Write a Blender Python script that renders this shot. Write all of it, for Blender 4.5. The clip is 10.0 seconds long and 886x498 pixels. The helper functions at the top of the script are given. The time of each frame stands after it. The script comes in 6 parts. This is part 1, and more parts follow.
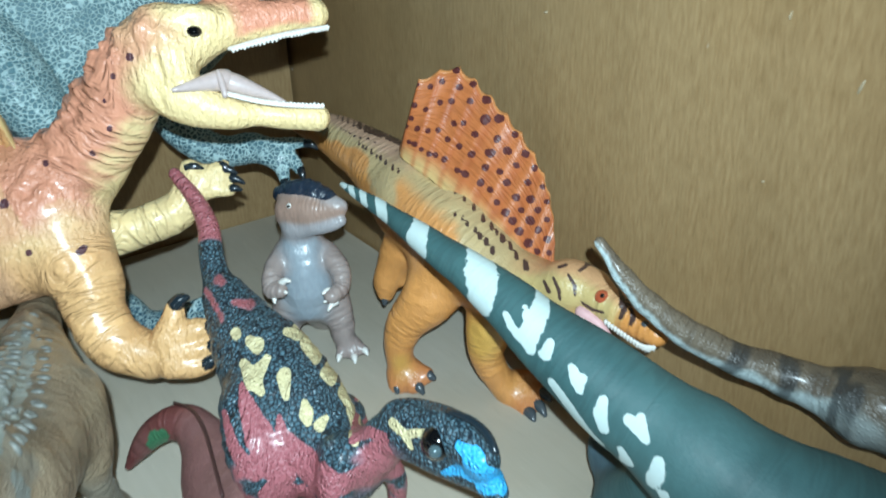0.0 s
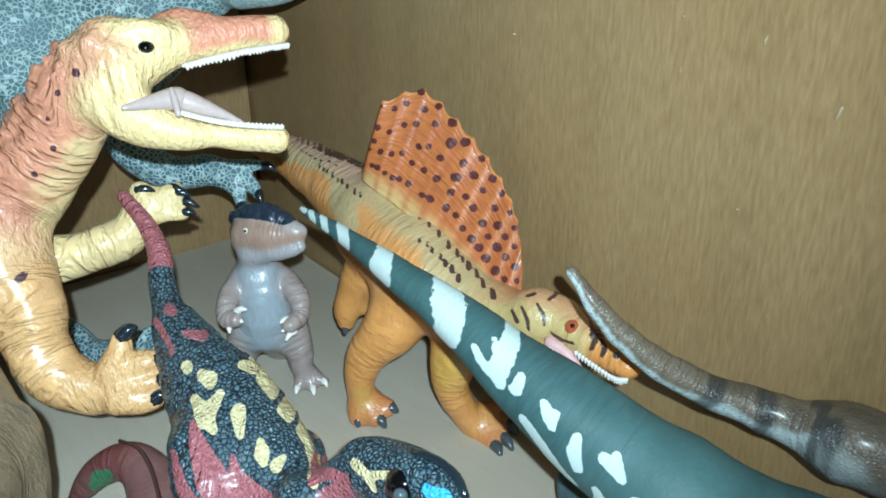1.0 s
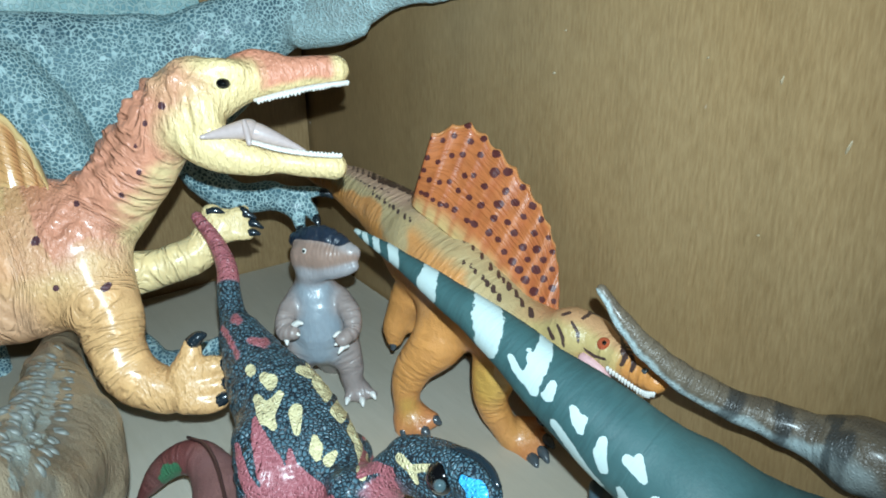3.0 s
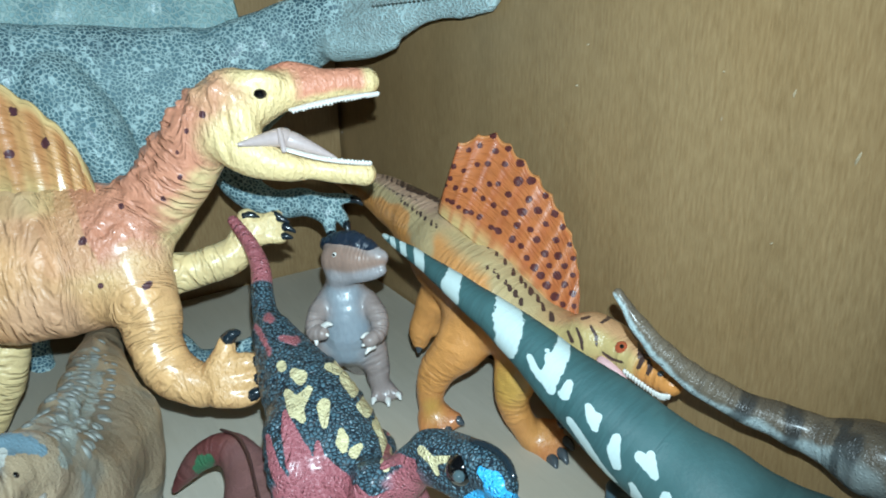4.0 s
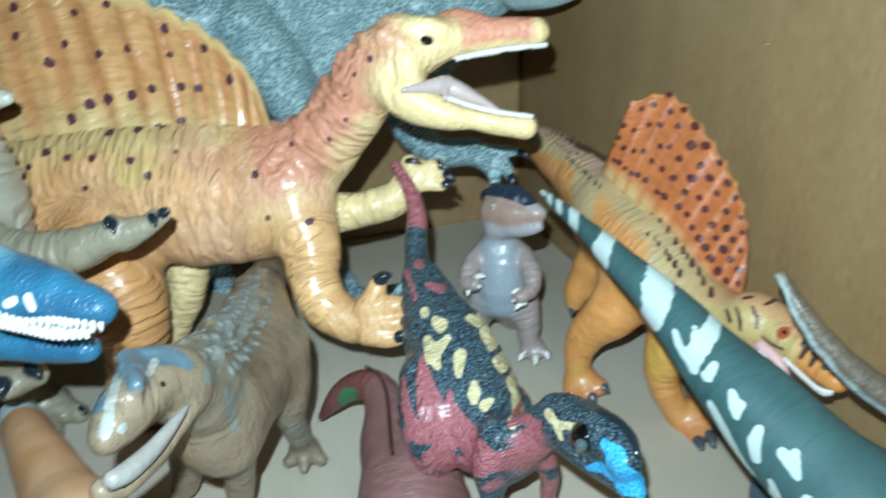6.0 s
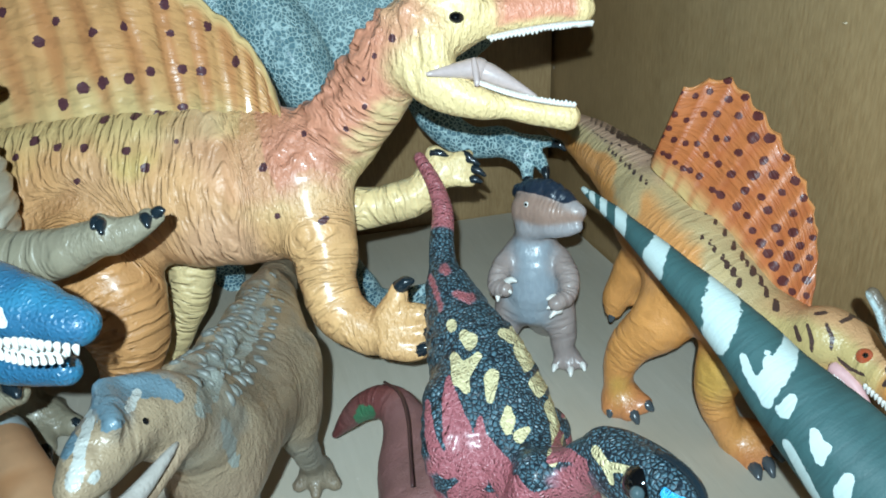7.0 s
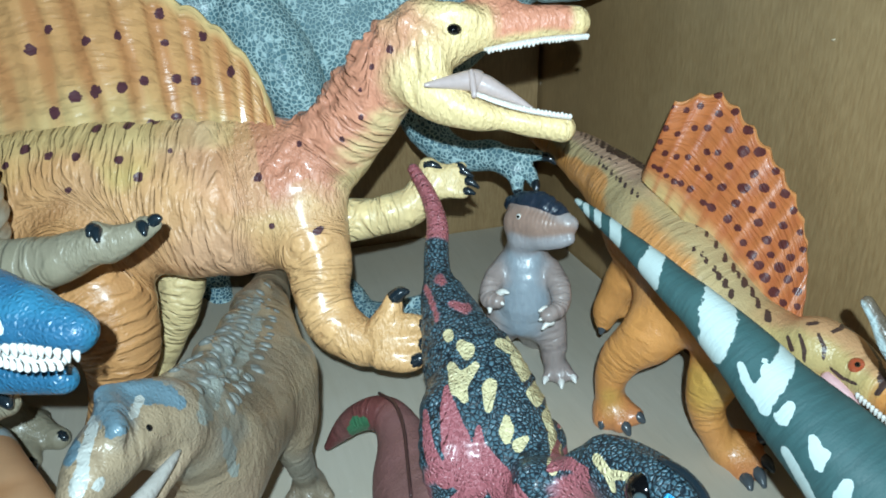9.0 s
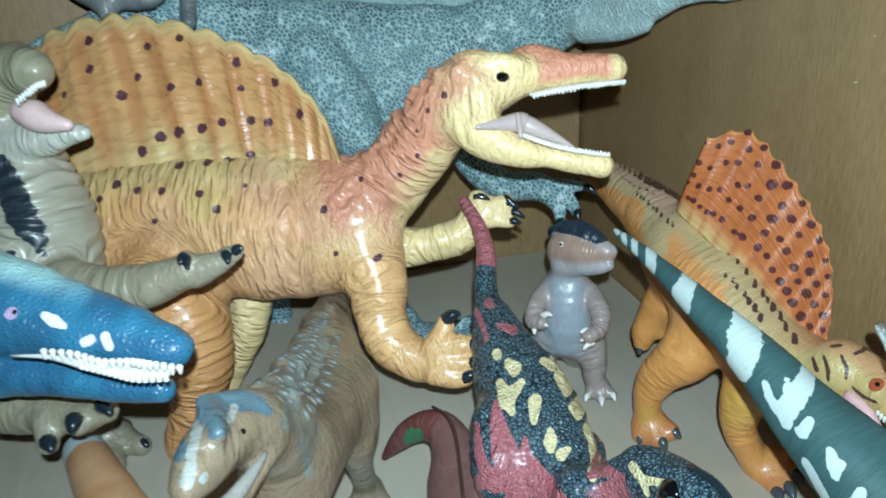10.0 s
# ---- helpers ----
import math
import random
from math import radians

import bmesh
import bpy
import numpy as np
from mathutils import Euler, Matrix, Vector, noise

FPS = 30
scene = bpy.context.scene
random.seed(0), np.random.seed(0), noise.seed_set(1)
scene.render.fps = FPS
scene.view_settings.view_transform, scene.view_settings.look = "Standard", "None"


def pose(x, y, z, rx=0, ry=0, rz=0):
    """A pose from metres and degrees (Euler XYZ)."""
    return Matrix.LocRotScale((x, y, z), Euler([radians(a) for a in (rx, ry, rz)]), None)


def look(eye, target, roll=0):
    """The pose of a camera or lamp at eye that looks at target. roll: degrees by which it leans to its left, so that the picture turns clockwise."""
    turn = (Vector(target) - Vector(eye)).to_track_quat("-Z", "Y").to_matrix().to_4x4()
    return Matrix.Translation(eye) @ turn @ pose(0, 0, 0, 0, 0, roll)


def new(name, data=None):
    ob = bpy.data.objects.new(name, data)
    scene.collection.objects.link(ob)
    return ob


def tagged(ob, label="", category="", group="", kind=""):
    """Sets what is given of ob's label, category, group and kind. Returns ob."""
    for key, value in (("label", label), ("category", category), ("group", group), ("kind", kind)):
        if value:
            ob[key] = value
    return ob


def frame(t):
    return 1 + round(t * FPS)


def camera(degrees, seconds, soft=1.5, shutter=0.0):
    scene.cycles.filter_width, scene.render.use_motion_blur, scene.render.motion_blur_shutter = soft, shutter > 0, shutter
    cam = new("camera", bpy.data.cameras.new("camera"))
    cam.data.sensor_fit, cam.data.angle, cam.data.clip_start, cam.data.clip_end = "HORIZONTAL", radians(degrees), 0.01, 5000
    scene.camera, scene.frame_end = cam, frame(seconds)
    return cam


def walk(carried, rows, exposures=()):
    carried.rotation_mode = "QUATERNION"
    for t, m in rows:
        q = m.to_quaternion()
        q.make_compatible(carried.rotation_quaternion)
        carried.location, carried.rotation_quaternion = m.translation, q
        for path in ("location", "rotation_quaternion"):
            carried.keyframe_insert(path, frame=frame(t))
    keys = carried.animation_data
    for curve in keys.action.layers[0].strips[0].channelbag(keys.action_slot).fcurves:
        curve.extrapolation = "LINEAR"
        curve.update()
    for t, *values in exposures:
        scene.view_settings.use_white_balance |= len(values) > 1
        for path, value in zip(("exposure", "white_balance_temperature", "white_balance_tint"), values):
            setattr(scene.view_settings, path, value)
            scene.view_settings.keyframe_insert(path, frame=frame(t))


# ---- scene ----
cam = camera(57.0, 10.0, soft=1.85, shutter=0.5)
PATH = [
    (0, (0.00961, 0.03138, 0.26918), (-0.72232, 0.54494, -0.17863), -2.00),
    (0.5, (-0.01465, 0.03948, 0.26348), (-0.73800, 0.58105, -0.16485), -1.38),
    (1, (-0.00340, 0.03738, 0.26478), (-0.71392, 0.59919, -0.15894), -0.37),
    (1.5, (0.00570, 0.03334, 0.26594), (-0.71161, 0.59142, -0.15123), -0.18),
    (2, (0.00948, 0.02869, 0.26840), (-0.72249, 0.58027, -0.13157), -0.08),
    (2.5, (0.01492, 0.02388, 0.27055), (-0.73231, 0.56054, -0.12143), -0.64),
    (4, (0.03707, 0.01528, 0.27399), (-0.74828, 0.51114, -0.09663), -1.00),
    (4.5, (0.04025, 0.00805, 0.27696), (-0.75531, 0.48941, -0.09098), -1.21),
    (5, (0.03976, 0.00700, 0.27397), (-0.75613, 0.48658, -0.09557), -1.04),
    (5.5, (0.04337, 0.00893, 0.27231), (-0.76193, 0.47599, -0.09284), -0.87),
    (6, (0.03922, 0.03306, 0.27208), (-0.82503, 0.31283, -0.14601), -1.54),
    (6.2, (0.03099, 0.03822, 0.27092), (-0.83535, 0.27924, -0.16653), -1.83),
    (7.3, (-0.00634, 0.04243, 0.25931), (-0.86674, 0.30768, -0.17583), -1.26),
    (7.5, (-0.00633, 0.04129, 0.25866), (-0.86374, 0.31535, -0.17692), -0.84),
    (8, (-0.00620, 0.03755, 0.26050), (-0.86416, 0.32568, -0.16481), -0.72),
    (8.5, (-0.00550, 0.03567, 0.25879), (-0.86992, 0.31491, -0.15930), -1.14),
    (9, (-0.00310, 0.03336, 0.25921), (-0.86695, 0.31923, -0.15557), -0.66),
    (9.5, (0.00320, 0.03153, 0.26319), (-0.86938, 0.29515, -0.14803), -1.42),
    (10, (0.02420, 0.02075, 0.27645), (-0.86368, 0.26126, -0.11576), -1.82),
]
walk(cam, [(t, look(eye, target, roll)) for t, eye, target, roll in PATH], [(0.0, 0.04), (2.5, 0.02), (4.5, -0.04), (6.0, 0.0), (8.5, -0.06), (9.5, -0.12), (10.0, -0.18)])

# ---- light: the torch beside the lens, and the dim room above the open box ----
world = bpy.data.worlds.new("room_dimness")
scene.world = world
world.use_nodes = True
world.node_tree.nodes["Background"].inputs[0].default_value = (0.9, 0.96, 1.0, 1)
world.node_tree.nodes["Background"].inputs[1].default_value = 0.0015
torch = new("torch_light", bpy.data.lights.new("torch_light", "SPOT"))
torch.data.spot_size, torch.data.spot_blend = radians(122), 1.0
torch.data.energy, torch.data.shadow_soft_size = 12.5, 0.003
torch.data.color = (0.75, 1.0, 1.12)
torch.matrix_world = look((0.040, 0.020, 0.306), (-0.38, 0.15, 0.17))
scene.view_settings.exposure = 0.0


# ---- materials ----
def srgb(r, g, b):
    """A colour read in everyday 0 to 255 values, a little greyed as the worn paint is."""
    grey = 0.16 * (0.3 * r + 0.55 * g + 0.15 * b)
    return tuple(((0.84 * v + grey) / 255 + 0.055) ** 2.4 / 1.055**2.4 for v in (r, g, b))


class Nodes:
    """A small helper to write node trees."""

    def __init__(self, name):
        self.mat = bpy.data.materials.new(name)
        self.mat.use_nodes = True
        self.tree = self.mat.node_tree
        self.bsdf = self.tree.nodes["Principled BSDF"]

    def add(self, kind):
        return self.tree.nodes.new(kind)

    def plug(self, value, socket):
        if isinstance(value, bpy.types.NodeSocket):
            self.tree.links.new(value, socket)
        else:
            socket.default_value = value

    def attribute(self, name):
        node = self.add("ShaderNodeAttribute")
        node.attribute_name = name
        return node

    def place(self, scale=(1, 1, 1)):
        m = self.add("ShaderNodeMapping")
        self.plug(self.tree.nodes.new("ShaderNodeTexCoord").outputs["Object"], m.inputs["Vector"])
        m.inputs["Scale"].default_value = scale
        return m.outputs[0]

    def noise(self, scale, detail=3.0, vector=None, rough=0.55):
        n = self.add("ShaderNodeTexNoise")
        n.inputs["Scale"].default_value, n.inputs["Detail"].default_value, n.inputs["Roughness"].default_value = scale, detail, rough
        self.plug(vector or self.place(), n.inputs["Vector"])
        return n.outputs[0]

    def math(self, op, a, b=0.0, c=0.0):
        n = self.tree.nodes.new("ShaderNodeMath")
        n.operation = op
        for value, socket in zip((a, b, c), n.inputs):
            self.plug(value, socket)
        return n.outputs[0]

    def mix(self, factor, a, b, blend="MIX"):
        n = self.tree.nodes.new("ShaderNodeMix")
        n.data_type, n.blend_type, n.clamp_factor = "RGBA", blend, True
        self.plug(factor, n.inputs[0])
        for value, socket in ((a, n.inputs[6]), (b, n.inputs[7])):
            self.plug((*value, 1) if isinstance(value, tuple) and len(value) == 3 else value, socket)
        return n.outputs[2]

    def step(self, value, low, high):
        n = self.tree.nodes.new("ShaderNodeMapRange")
        n.interpolation_type = "SMOOTHSTEP"
        for v, socket in zip((value, low, high, 0.0, 1.0), n.inputs):
            self.plug(v, socket)
        return n.outputs[0]

    def bumps(self, *layers):
        """layers of (height, metres)."""
        last = None
        for height, metres in layers:
            b = self.tree.nodes.new("ShaderNodeBump")
            b.inputs["Strength"].default_value, b.inputs["Distance"].default_value = 1.0, metres
            self.plug(height, b.inputs["Height"])
            if last is not None:
                self.plug(last, b.inputs["Normal"])
            last = b.outputs[0]
        self.plug(last, self.bsdf.inputs["Normal"])


def skin(name, mark1=None, mark2=None, mark3=None, rough=0.4, coat=0.25, wrinkle=0.0, wrinkle_mm=3.0, scales=0.0, scale_mm=2.0,
         groove=None, groove_amount=0.0, lattice=False, ragged=0.25, streak=0.0, wander=0.0, groove_width=(0.05, 0.2)):
    """Painted vinyl of a toy: base colour from the paint attribute, painted marks with ragged edges, folds and scales in relief."""
    n = Nodes(name)
    colour = n.attribute("paint").outputs["Color"]
    fine, broad = n.noise(900, 2), n.noise(70, 4)
    colour = n.mix(n.math("MULTIPLY", n.step(broad, 0.4, 0.75), 0.16), colour, n.mix(1.0, colour, (0.62, 0.56, 0.5), "MULTIPLY"))
    layers = [(fine, 0.00012)]
    wob = n.noise(300, 3)
    if scales:
        v = n.add("ShaderNodeTexVoronoi")
        v.feature = "DISTANCE_TO_EDGE"
        warped = n.add("ShaderNodeVectorMath")
        n.plug(n.place(), warped.inputs[0])
        nv = n.add("ShaderNodeTexNoise")
        nv.inputs["Scale"].default_value = 160
        n.plug(n.place(), nv.inputs["Vector"])
        sc = n.add("ShaderNodeVectorMath")
        sc.operation = "SCALE"
        n.plug(nv.outputs[1], sc.inputs[0])
        sc.inputs["Scale"].default_value = scale_mm * 0.0007
        n.plug(sc.outputs[0], warped.inputs[1])
        n.plug(warped.outputs[0], v.inputs["Vector"])
        v.inputs["Scale"].default_value = 1000 / scale_mm
        cell = n.step(v.outputs["Distance"], 0.0, 0.22 if lattice else 0.5)
        layers.append((n.math("SUBTRACT", 1.0, cell) if lattice else cell, scales))
        if groove:
            line = n.math("MULTIPLY", n.math("SUBTRACT", 1.0, n.step(v.outputs["Distance"], *groove_width)), groove_amount)
            if lattice:
                line = n.math("MULTIPLY", line, n.math("ADD", 0.55, n.math("MULTIPLY", n.step(n.noise(75, 3), 0.3, 0.55), 0.45)))
            else:
                red = n.add("ShaderNodeSeparateColor")
                n.plug(colour, red.inputs[0])
                line = n.math("MULTIPLY", line, n.step(red.outputs[0], 0.25, 0.1))
            colour = n.mix(line, colour, groove)
    if wrinkle:
        split = n.add("ShaderNodeSeparateXYZ")
        n.plug(n.place((100, 100, 100)), split.inputs[0])
        folds = n.add("ShaderNodeCombineXYZ")
        drift = n.math("MULTIPLY", n.math("SUBTRACT", n.noise(38, 2), 0.5), 4.0 * wander)
        n.plug(n.math("ADD", n.math("MULTIPLY", n.attribute("along").outputs["Fac"], 1000.0 / wrinkle_mm), drift), folds.inputs[0])
        n.plug(n.math("ADD", split.outputs[0], split.outputs[1]), folds.inputs[1])
        n.plug(split.outputs[2], folds.inputs[2])
        calm = n.attribute("calm").outputs["Fac"]
        swell = n.noise(0.8, 1.0, folds.outputs[0], 0.45)
        wave = n.step(swell, 0.35, 0.6)
        rest = n.step(n.noise(1.0, 2, n.place((420, 420, 190))), 0.35, 0.65)
        wave = n.math("ADD", n.math("MULTIPLY", wave, calm), n.math("MULTIPLY", rest, n.math("MULTIPLY", n.math("SUBTRACT", 1.0, calm), 0.5)))
        layers.append((wave, wrinkle))
        # Shade painted into the colour of the creases; ridge tops dry-brushed paler.
        colour = n.mix(n.math("MULTIPLY", n.math("SUBTRACT", 1.0, wave), 0.1), colour, n.mix(1.0, colour, (0.55, 0.4, 0.3), "MULTIPLY"))
        colour = n.mix(n.math("MULTIPLY", wave, 0.5), colour, n.mix(1.0, colour, (1.2, 1.18, 1.14), "MULTIPLY"))
    edge = n.math("MULTIPLY", n.math("SUBTRACT", wob, 0.5), ragged * 2)
    if streak:
        edge = n.math("ADD", edge, n.math("MULTIPLY", n.math("SUBTRACT", n.noise(1, 2, n.place((700, 700, 90))), 0.5), streak))
    for key, paint in (("mark1", mark1), ("mark2", mark2), ("mark3", mark3)):
        if paint:
            colour = n.mix(n.step(n.math("ADD", n.attribute(key).outputs["Fac"], edge), -0.05, 0.07), colour, paint)
    n.plug(colour, n.bsdf.inputs["Base Color"])
    n.plug(n.math("ADD", rough - 0.12, n.math("MULTIPLY", n.noise(220, 3), 0.24)), n.bsdf.inputs["Roughness"])
    n.bsdf.inputs["Coat Weight"].default_value, n.bsdf.inputs["Coat Roughness"].default_value = coat, 0.22
    n.bsdf.inputs["Specular IOR Level"].default_value = 0.45
    n.bumps(*layers)
    return n.mat


def plain(name, rgb, rough=0.35, coat=0.2, bump=0.0001, vary=0.2, metal=0.0, scale=400):
    n = Nodes(name)
    n.plug(n.mix(n.math("MULTIPLY", n.step(n.noise(scale, 3), 0.35, 0.7), vary), rgb, tuple(0.55 * v for v in rgb)), n.bsdf.inputs["Base Color"])
    n.bsdf.inputs["Roughness"].default_value, n.bsdf.inputs["Coat Weight"].default_value = rough, coat
    n.bsdf.inputs["Metallic"].default_value = metal
    n.bumps((n.noise(scale * 1.5, 3), bump))
    return n.mat


def plywood(name, light, dark, grain, rough=0.45, coat=0.0, contrast=1.0):
    """Plywood with fine grain along the axis whose grain scale is small: short fibres, pores, cloudy tone and scuffs."""
    n = Nodes(name)
    fibres = n.noise(1, 3, n.place(grain), 0.6)
    short = n.noise(1, 2, n.place(tuple(g * 2.2 for g in grain)), 0.5)
    cloud, patch = n.noise(7, 4), n.noise(1, 5, n.place(tuple(g * 0.06 for g in grain)))
    colour = n.mix(n.math("ADD", 0.5, n.math("MULTIPLY", n.math("SUBTRACT", fibres, 0.5), 1.5 * contrast)), dark, light)
    colour = n.mix(n.math("MULTIPLY", n.step(cloud, 0.3, 0.7), 0.4), colour, n.mix(1.0, colour, (0.8, 0.7, 0.56), "MULTIPLY"))
    colour = n.mix(n.math("MULTIPLY", n.step(patch, 0.4, 0.7), 0.38), colour, n.mix(1.0, colour, (0.75, 0.74, 0.72), "MULTIPLY"))
    colour = n.mix(n.math("MULTIPLY", n.step(short, 0.62, 0.78), 0.3 * contrast), colour, tuple(0.5 * v for v in dark))
    colour = n.mix(n.math("MULTIPLY", n.step(short, 0.36, 0.24), 0.22 * contrast), colour, tuple(min(1.0, 1.5 * v) for v in light))
    colour = n.mix(n.math("MULTIPLY", n.step(n.noise(95, 1), 0.79, 0.82), 0.5), colour, (0.66, 0.62, 0.55))
    n.plug(colour, n.bsdf.inputs["Base Color"])
    n.plug(n.math("ADD", rough - 0.1, n.math("MULTIPLY", fibres, 0.25)), n.bsdf.inputs["Roughness"])
    n.bsdf.inputs["Coat Weight"].default_value, n.bsdf.inputs["Coat Roughness"].default_value = coat, 0.3
    n.bumps((fibres, 0.00008), (short, 0.00006))
    return n.mat


CLAW = plain("claw_black", srgb(28, 40, 48), 0.2, 0.5)
CLAW_GREY = plain("claw_grey", srgb(70, 78, 84), 0.25, 0.4)
WHITE = plain("tooth_white", srgb(235, 232, 225), 0.3, 0.3, vary=0.12)
EYE = plain("eye_black", srgb(12, 12, 14), 0.08, 0.8, bump=0.0)
GREY_EYE = plain("eye_grey", srgb(70, 90, 95), 0.12, 0.8, bump=0.0)
RED_EYE = plain("eye_orange", srgb(190, 80, 45), 0.15, 0.7, bump=0.0)
PALE_MOUTH = plain("mouth_pale_pink", srgb(190, 168, 164), 0.35, 0.3)
PINK_MOUTH = plain("mouth_pink", srgb(225, 170, 170), 0.4, 0.2)
WALL_WOOD = plywood("brown_plywood", srgb(181, 147, 99), srgb(138, 104, 62), (640, 640, 100), 0.45, 0.1, 0.85)
FLOOR_WOOD = plywood("pale_plywood", srgb(198, 190, 174), srgb(184, 175, 157), (30, 260, 260), 0.6, 0.0, 0.5)


# ---- building helpers ----
def mesh_object(name, verts, faces, material, parent=None, smooth=True, origin=(0, 0, 0)):
    me = bpy.data.meshes.new(name)
    verts = np.asarray(verts, np.float32) - np.asarray(origin, np.float32)
    if isinstance(faces, np.ndarray):
        me.vertices.add(len(verts))
        me.vertices.foreach_set("co", verts.ravel())
        k = faces.shape[1]
        me.loops.add(faces.size)
        me.loops.foreach_set("vertex_index", faces.astype(np.int32).ravel())
        me.polygons.add(len(faces))
        me.polygons.foreach_set("loop_start", np.arange(0, faces.size, k, dtype=np.int32))
        me.polygons.foreach_set("loop_total", np.full(len(faces), k, np.int32))
        me.update(calc_edges=True)
    else:
        me.from_pydata([tuple(map(float, v)) for v in verts], [], faces)
    me.polygons.foreach_set("use_smooth", np.full(len(me.polygons), smooth))
    me.materials.append(material)
    ob = new(name, me)
    ob.location = origin
    if parent is not None:
        ob.parent = parent
        ob.location = Vector(origin) - parent.location
    return ob


def slab(name, low, high, material, bevel=0.0015):
    """A board between two corners with eased edges."""
    bm = bmesh.new()
    bmesh.ops.create_cube(bm, size=1.0)
    low, high = Vector(low), Vector(high)
    for v in bm.verts:
        v.co = Vector((v.co[i] + 0.5) * (high[i] - low[i]) for i in range(3))
    bmesh.ops.bevel(bm, geom=list(bm.edges), offset=bevel, segments=2, affect="EDGES")
    me = bpy.data.meshes.new(name)
    bm.to_mesh(me)
    bm.free()
    me.materials.append(material)
    ob = new(name, me)
    ob.location = low
    return ob


def spline(points, per=5):
    """Catmull-Rom through control points of any width."""
    p = np.asarray(points, float)
    if len(p) < 3:
        return np.array([p[0] + (p[-1] - p[0]) * t for t in np.linspace(0, 1, per + 1)])
    q = np.vstack([2 * p[0] - p[1], p, 2 * p[-1] - p[-2]])
    out = []
    for i in range(1, len(q) - 2):
        a, b, c, d = q[i - 1 : i + 3]
        for t in np.arange(per) / per:
            out.append(0.5 * (2 * b + (c - a) * t + (2 * a - 5 * b + 4 * c - d) * t**2 + (3 * b - a - 3 * c + d) * t**3))
    return np.array(out + [p[-1]])


def noise3(p, scale, seed=0):
    """Smooth value noise for arrays of places, about -1 to 1."""
    q = np.asarray(p) * scale + 17.3 * seed
    base = np.floor(q).astype(np.int64)
    f = q - base
    f = f * f * (3 - 2 * f)
    total = np.zeros(len(q))
    for corner in range(8):
        o = np.array([corner & 1, corner >> 1 & 1, corner >> 2 & 1])
        h = ((base + o) * np.array([73856093, 19349663, 83492791])).sum(1) + seed * 2654435
        h = (h ^ (h >> 13)) * 1274126177 & 0x7FFFFFFF
        total += (h / 0x3FFFFFFF - 1) * np.prod(np.where(o, f, 1 - f), axis=1)
    return total


def smooth01(x, low, high):
    t = np.clip((x - low) / (high - low), 0, 1)
    return t * t * (3 - 2 * t)


QUIET = ("back", "forehead", "belly", "ridge", "chest", "cheek", "brow", "crest", "crown", "throat", "flank", "nose")  # lumps that take their folds from the limb below


